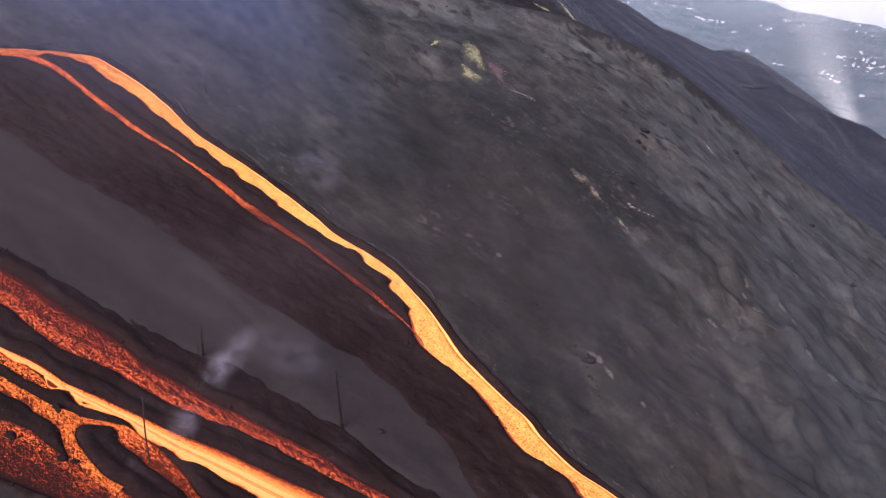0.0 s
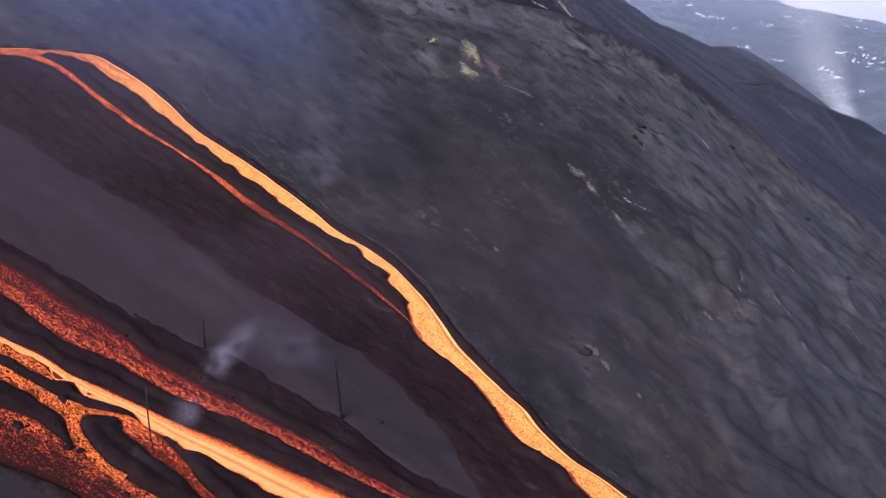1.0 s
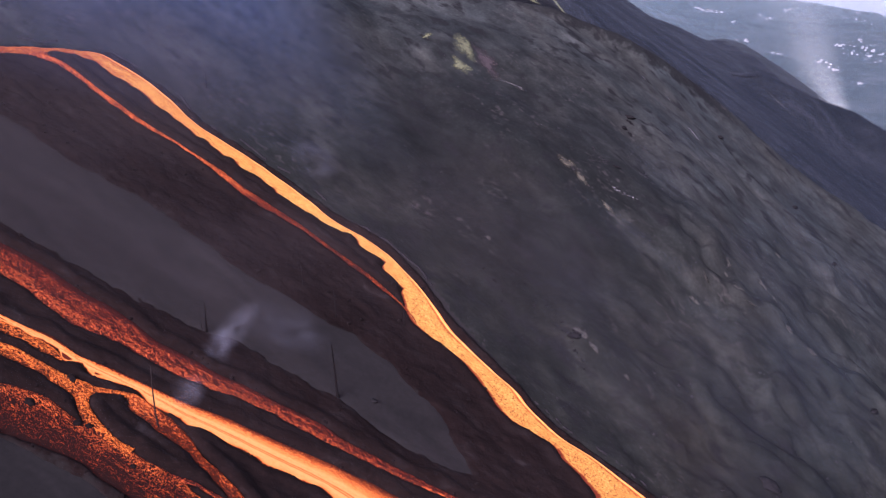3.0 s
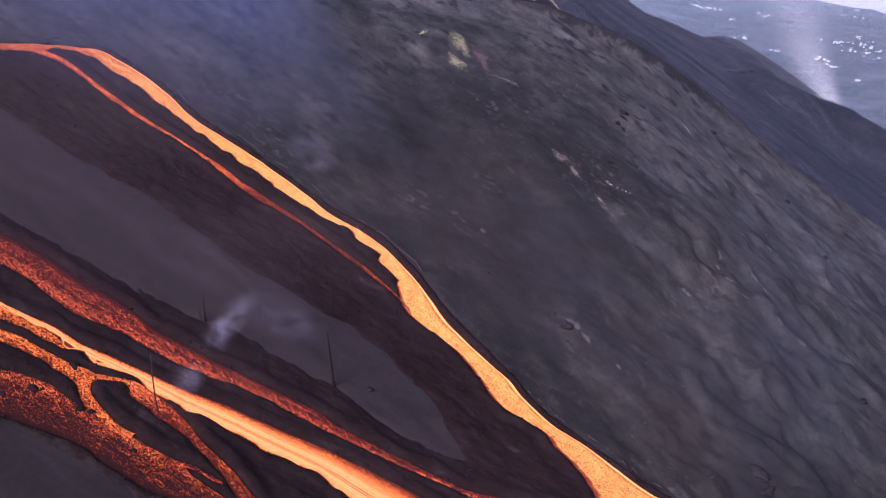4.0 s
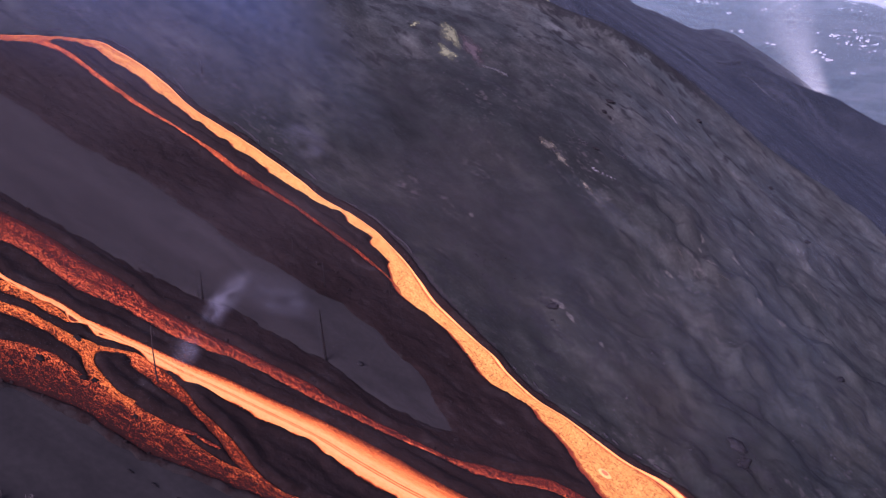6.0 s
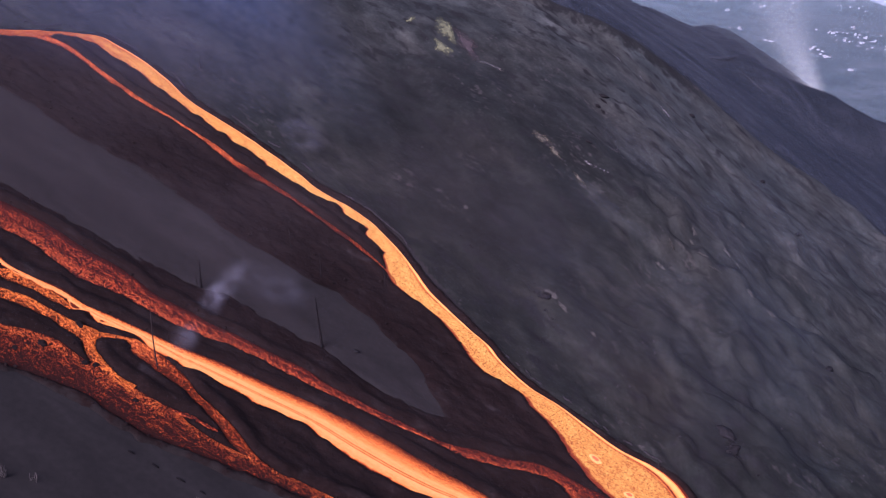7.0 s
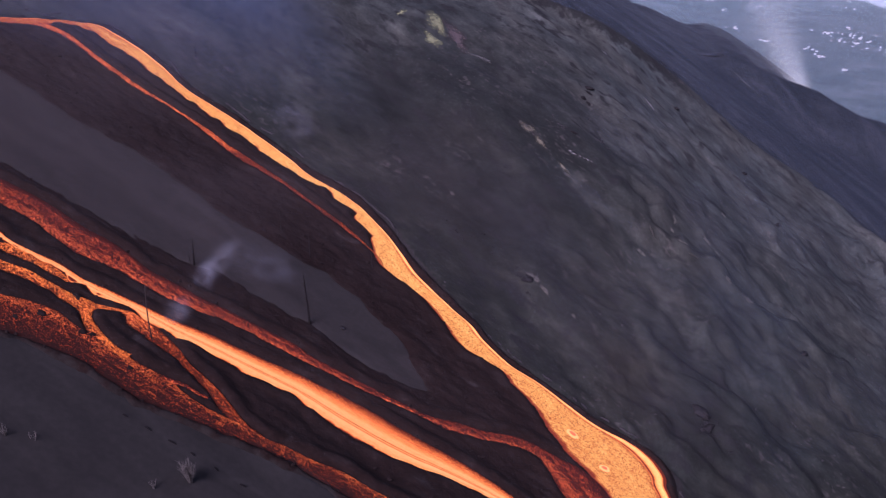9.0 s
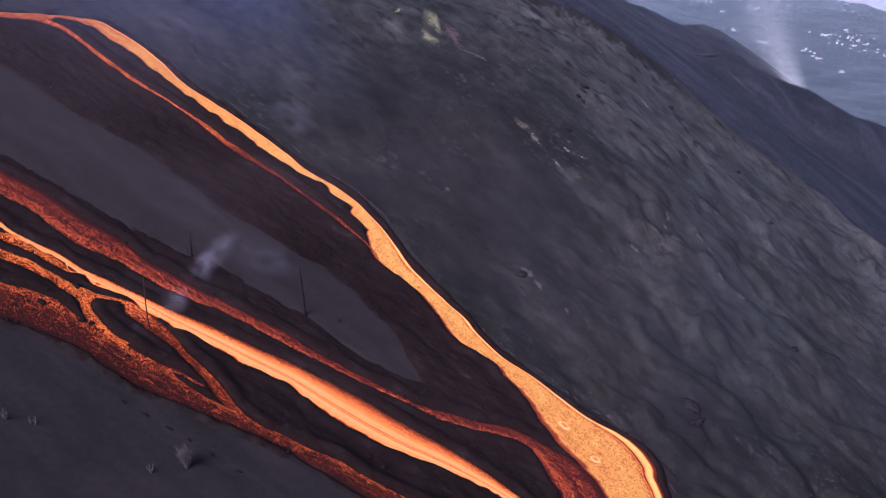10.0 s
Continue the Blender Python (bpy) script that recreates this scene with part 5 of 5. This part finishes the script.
for x, y, wide, deep, count, only in TOWN:
    for _ in range(round(1.3 * count)):
        hx, hy = x + GRIT.uniform(-wide, wide), y + GRIT.uniform(-deep, deep)
        kind = only or GRIT.choice((0, 0, 0, 0, 1, 1, 2, 2, 2, 3) if count > 5 else (0, 1, 2, 2))
        here = Matrix.Translation(spot(hx, hy)) @ pose(0, 0, 0, 0, 0, GRIT.uniform(-40, 40)) @ Matrix.Scale(0.8, 4)
        if placed < 4 and kind == placed:
            HOUSES[kind].matrix_world = here
            placed += 1
        else:
            copy_thing(HOUSES[kind], here)
for k in range(placed, 4):
    HOUSES[k].matrix_world = Matrix.Translation(spot(960 + 40 * k, 2100 + 30 * k))


# ---- smoke and haze ----
def slope_veil(name, x0, x1, y0, y1, lift, mat, label, turn=0.0, seed=0, n=26):
    """A sheet of thin smoke drifting over the slope."""
    u, v = np.meshgrid(np.linspace(0, 1, n), np.linspace(0, 1, n))
    cx, cy, co, si = (x0 + x1) / 2, (y0 + y1) / 2, math.cos(radians(turn)), math.sin(radians(turn))
    px, py = (u - 0.5) * (x1 - x0), (v - 0.5) * (y1 - y0)
    x, y = cx + px * co - py * si, cy + px * si + py * co
    z = blend_max(342.7 - 0.556 * x + 0.086 * y, 275.5 - 0.41 * x + 0.412 * y, 25 if n > 20 else 15) + lift * (1 + 0.35 * fractal(x / 60, y / 60, 2, 101 + seed))
    ob = mesh_object(name, np.column_stack((x.ravel(), y.ravel(), z.ravel())), grid_faces(n, n), mat, uvs=np.column_stack((u.ravel(), v.ravel())), uv_name="veil")
    return tagged(ob, label, "smoke", kind="stuff")


def plume(name, foot, height, foot_width, top_width, drift, mat, label, turn, seed):
    """A rising curl of smoke: a twisted sheet, wider and thinner as it climbs."""
    n = 24
    u, v = np.meshgrid(np.linspace(0, 1, n), np.linspace(0, 1, n))
    w = (foot_width + (top_width - foot_width) * v ** 0.8)
    twist = radians(turn) + 0.15 * np.sin(3 * v + seed)
    sway = 0.12 * top_width * fractal(v * 2.5, v * 0 + seed, 3, 111 + seed)
    x = foot[0] + (u - 0.5) * w * np.cos(twist) + drift[0] * v ** 1.3 + sway
    y = foot[1] + (u - 0.5) * w * np.sin(twist) + drift[1] * v ** 1.3
    z = foot[2] + height * v
    ob = mesh_object(name, np.column_stack((x.ravel(), y.ravel(), z.ravel())), grid_faces(n, n), mat, uvs=np.column_stack((u.ravel(), v.ravel())), uv_name="veil")
    return tagged(ob, label, "smoke", kind="stuff")


def haze_sheet(name, line, top, mat, label):
    """A curtain of haze standing along a line on the plan."""
    p = np.array(line, float)
    u, v = np.meshgrid(np.linspace(0, 1, 20), np.linspace(0, 1, 4))
    at = np.linspace(0, 1, len(p))
    x, y = np.interp(u, at, p[:, 0]), np.interp(u, at, p[:, 1])
    ob = mesh_object(name, np.column_stack((x.ravel(), y.ravel(), (150 + (top - 150) * v).ravel())), grid_faces(20, 4), mat, uvs=np.column_stack((u.ravel(), v.ravel())), uv_name="veil")
    return tagged(ob, label, "haze", kind="stuff")


def haze_layer(name, y0, y1, z0, z1, mat, label):
    """A flat bank of haze over the coastal plain, thicker towards the sea."""
    u, v = np.meshgrid(np.linspace(0, 1, 24), np.linspace(0, 1, 24))
    y = y0 + (y1 - y0) * v
    x = -0.1 * y + u * (0.75 * y + 300)
    z = z0 + (z1 - z0) * v + 14 * fractal(x / 500, y / 500, 2, 131)
    ob = mesh_object(name, np.column_stack((x.ravel(), y.ravel(), z.ravel())), grid_faces(24, 24), mat, uvs=np.column_stack((u.ravel(), v.ravel())), uv_name="veil")
    return tagged(ob, label, "haze", kind="stuff")


BLUE_SMOKE = smoke_material("blue_smoke", (0.33, 0.445, 0.73), 0.246, 64, 0.0, 0.42)
DUN_SMOKE = smoke_material("dun_smoke", (0.5, 0.43, 0.42), 0.11, 70, 0.2, 0.7)
THIN_SMOKE = smoke_material("thin_blue_smoke", (0.4, 0.5, 0.62), 0.065, 34, 0.3, 0.7)
WHITE_SMOKE = smoke_material("white_smoke", (0.9, 0.98, 0.9), 0.24, 22, 0.0, 0.4, "plume")
CURL = smoke_material("pale_smoke_curl", (0.62, 0.64, 0.74), 0.24, 3.6, 0.26, 0.72, "wisp")
WISP = smoke_material("pale_smoke_wisp", (0.6, 0.6, 0.68), 0.24, 8, 0.3, 0.7, "wisp")
HAZE = smoke_material("sea_haze", (0.56, 0.88, 0.97), 0.105, 500, 0.0, 0.5, "layer")
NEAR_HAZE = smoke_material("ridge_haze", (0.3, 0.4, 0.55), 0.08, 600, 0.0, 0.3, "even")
for k, (x0, x1, y0, y1, lift, turn) in enumerate(((-192, -28, 205, 405, 12, 20), (-210, -40, 230, 450, 26, 10), (-190, -34, 215, 430, 38, 5))):
    slope_veil("smoke_bank", x0, x1, y0, y1, lift, BLUE_SMOKE, "bluish volcanic smoke drifting over the upper slope", turn, 1 + 2 * k)
slope_veil("smoke_bank", -200, 110, 95, 310, 16, DUN_SMOKE, "thin brownish smoke over the lava slope", 0, 4)
slope_veil("smoke_bank", 30, 200, 150, 350, 6, THIN_SMOKE, "faint bluish smoke trailing down the cone", -30, 3)
STEAM = smoke_material("dense_steam", (0.93, 0.99, 0.88), 0.245, 12, 0.0, 0.5, "plume")
plume("smoke_plume", (231, 540, 341), 140, 12, 84, (-44, 20), WHITE_SMOKE, "thin white steam rising high behind the ridge", 5, 1)
plume("smoke_plume", (232.5, 539, 340), 56, 13, 46, (-26, 12), STEAM, "white steam rising behind the ridge", -4, 4)
plume("smoke_wisp", (-48.0, 145.5, 383.0), 8, 5, 9, (3.5, 1.5), CURL, "small pale smoke curl rising beside the scorched pole", 0, 0)
for k in range(2):
    plume("smoke_wisp", (-47.0 + 0.5 * k, 161.5 + 0.5 * k, 383.0), 13 - 2 * k, 7, 12 - 3 * k, (9, 9), CURL, "pale blue smoke curl drifting off the dull red flow", 35 - 14 * k, 3 + k)
slope_veil("smoke_wisp", -44, -22, 172, 190, 4.0, WISP, "pale smoke wisp drifting over the ash lens", 25, 6, 14)
slope_veil("smoke_wisp", -44, -26, 244, 262, 4.0, WISP, "pale smoke wisp beside the bright river", 40, 7, 14)
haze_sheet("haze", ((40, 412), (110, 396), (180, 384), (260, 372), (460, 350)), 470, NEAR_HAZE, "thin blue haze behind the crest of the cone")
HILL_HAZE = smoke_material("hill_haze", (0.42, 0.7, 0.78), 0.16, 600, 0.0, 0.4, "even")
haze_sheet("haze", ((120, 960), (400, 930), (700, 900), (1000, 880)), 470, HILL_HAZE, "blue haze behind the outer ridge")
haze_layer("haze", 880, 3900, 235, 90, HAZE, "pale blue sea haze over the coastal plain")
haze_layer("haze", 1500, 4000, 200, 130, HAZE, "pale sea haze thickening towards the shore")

# added glowing sheet behind the coast: emission stands in for the glare off the sea
GLOW, gn, gl, gb = material("sea_glare_glow")
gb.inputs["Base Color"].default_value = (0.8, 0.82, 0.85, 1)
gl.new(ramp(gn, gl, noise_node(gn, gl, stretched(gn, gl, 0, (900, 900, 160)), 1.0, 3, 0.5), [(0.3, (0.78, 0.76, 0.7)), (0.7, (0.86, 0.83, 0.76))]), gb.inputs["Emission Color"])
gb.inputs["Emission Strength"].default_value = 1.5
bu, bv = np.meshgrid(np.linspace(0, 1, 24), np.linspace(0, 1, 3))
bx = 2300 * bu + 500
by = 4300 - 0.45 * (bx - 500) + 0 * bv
tagged(mesh_object("backdrop", np.column_stack((bx.ravel(), by.ravel(), (-10 + 900 * bv).ravel())), grid_faces(24, 3), GLOW), "glowing backdrop sheet for the bright sea beyond the coast", "horizon", kind="structure")
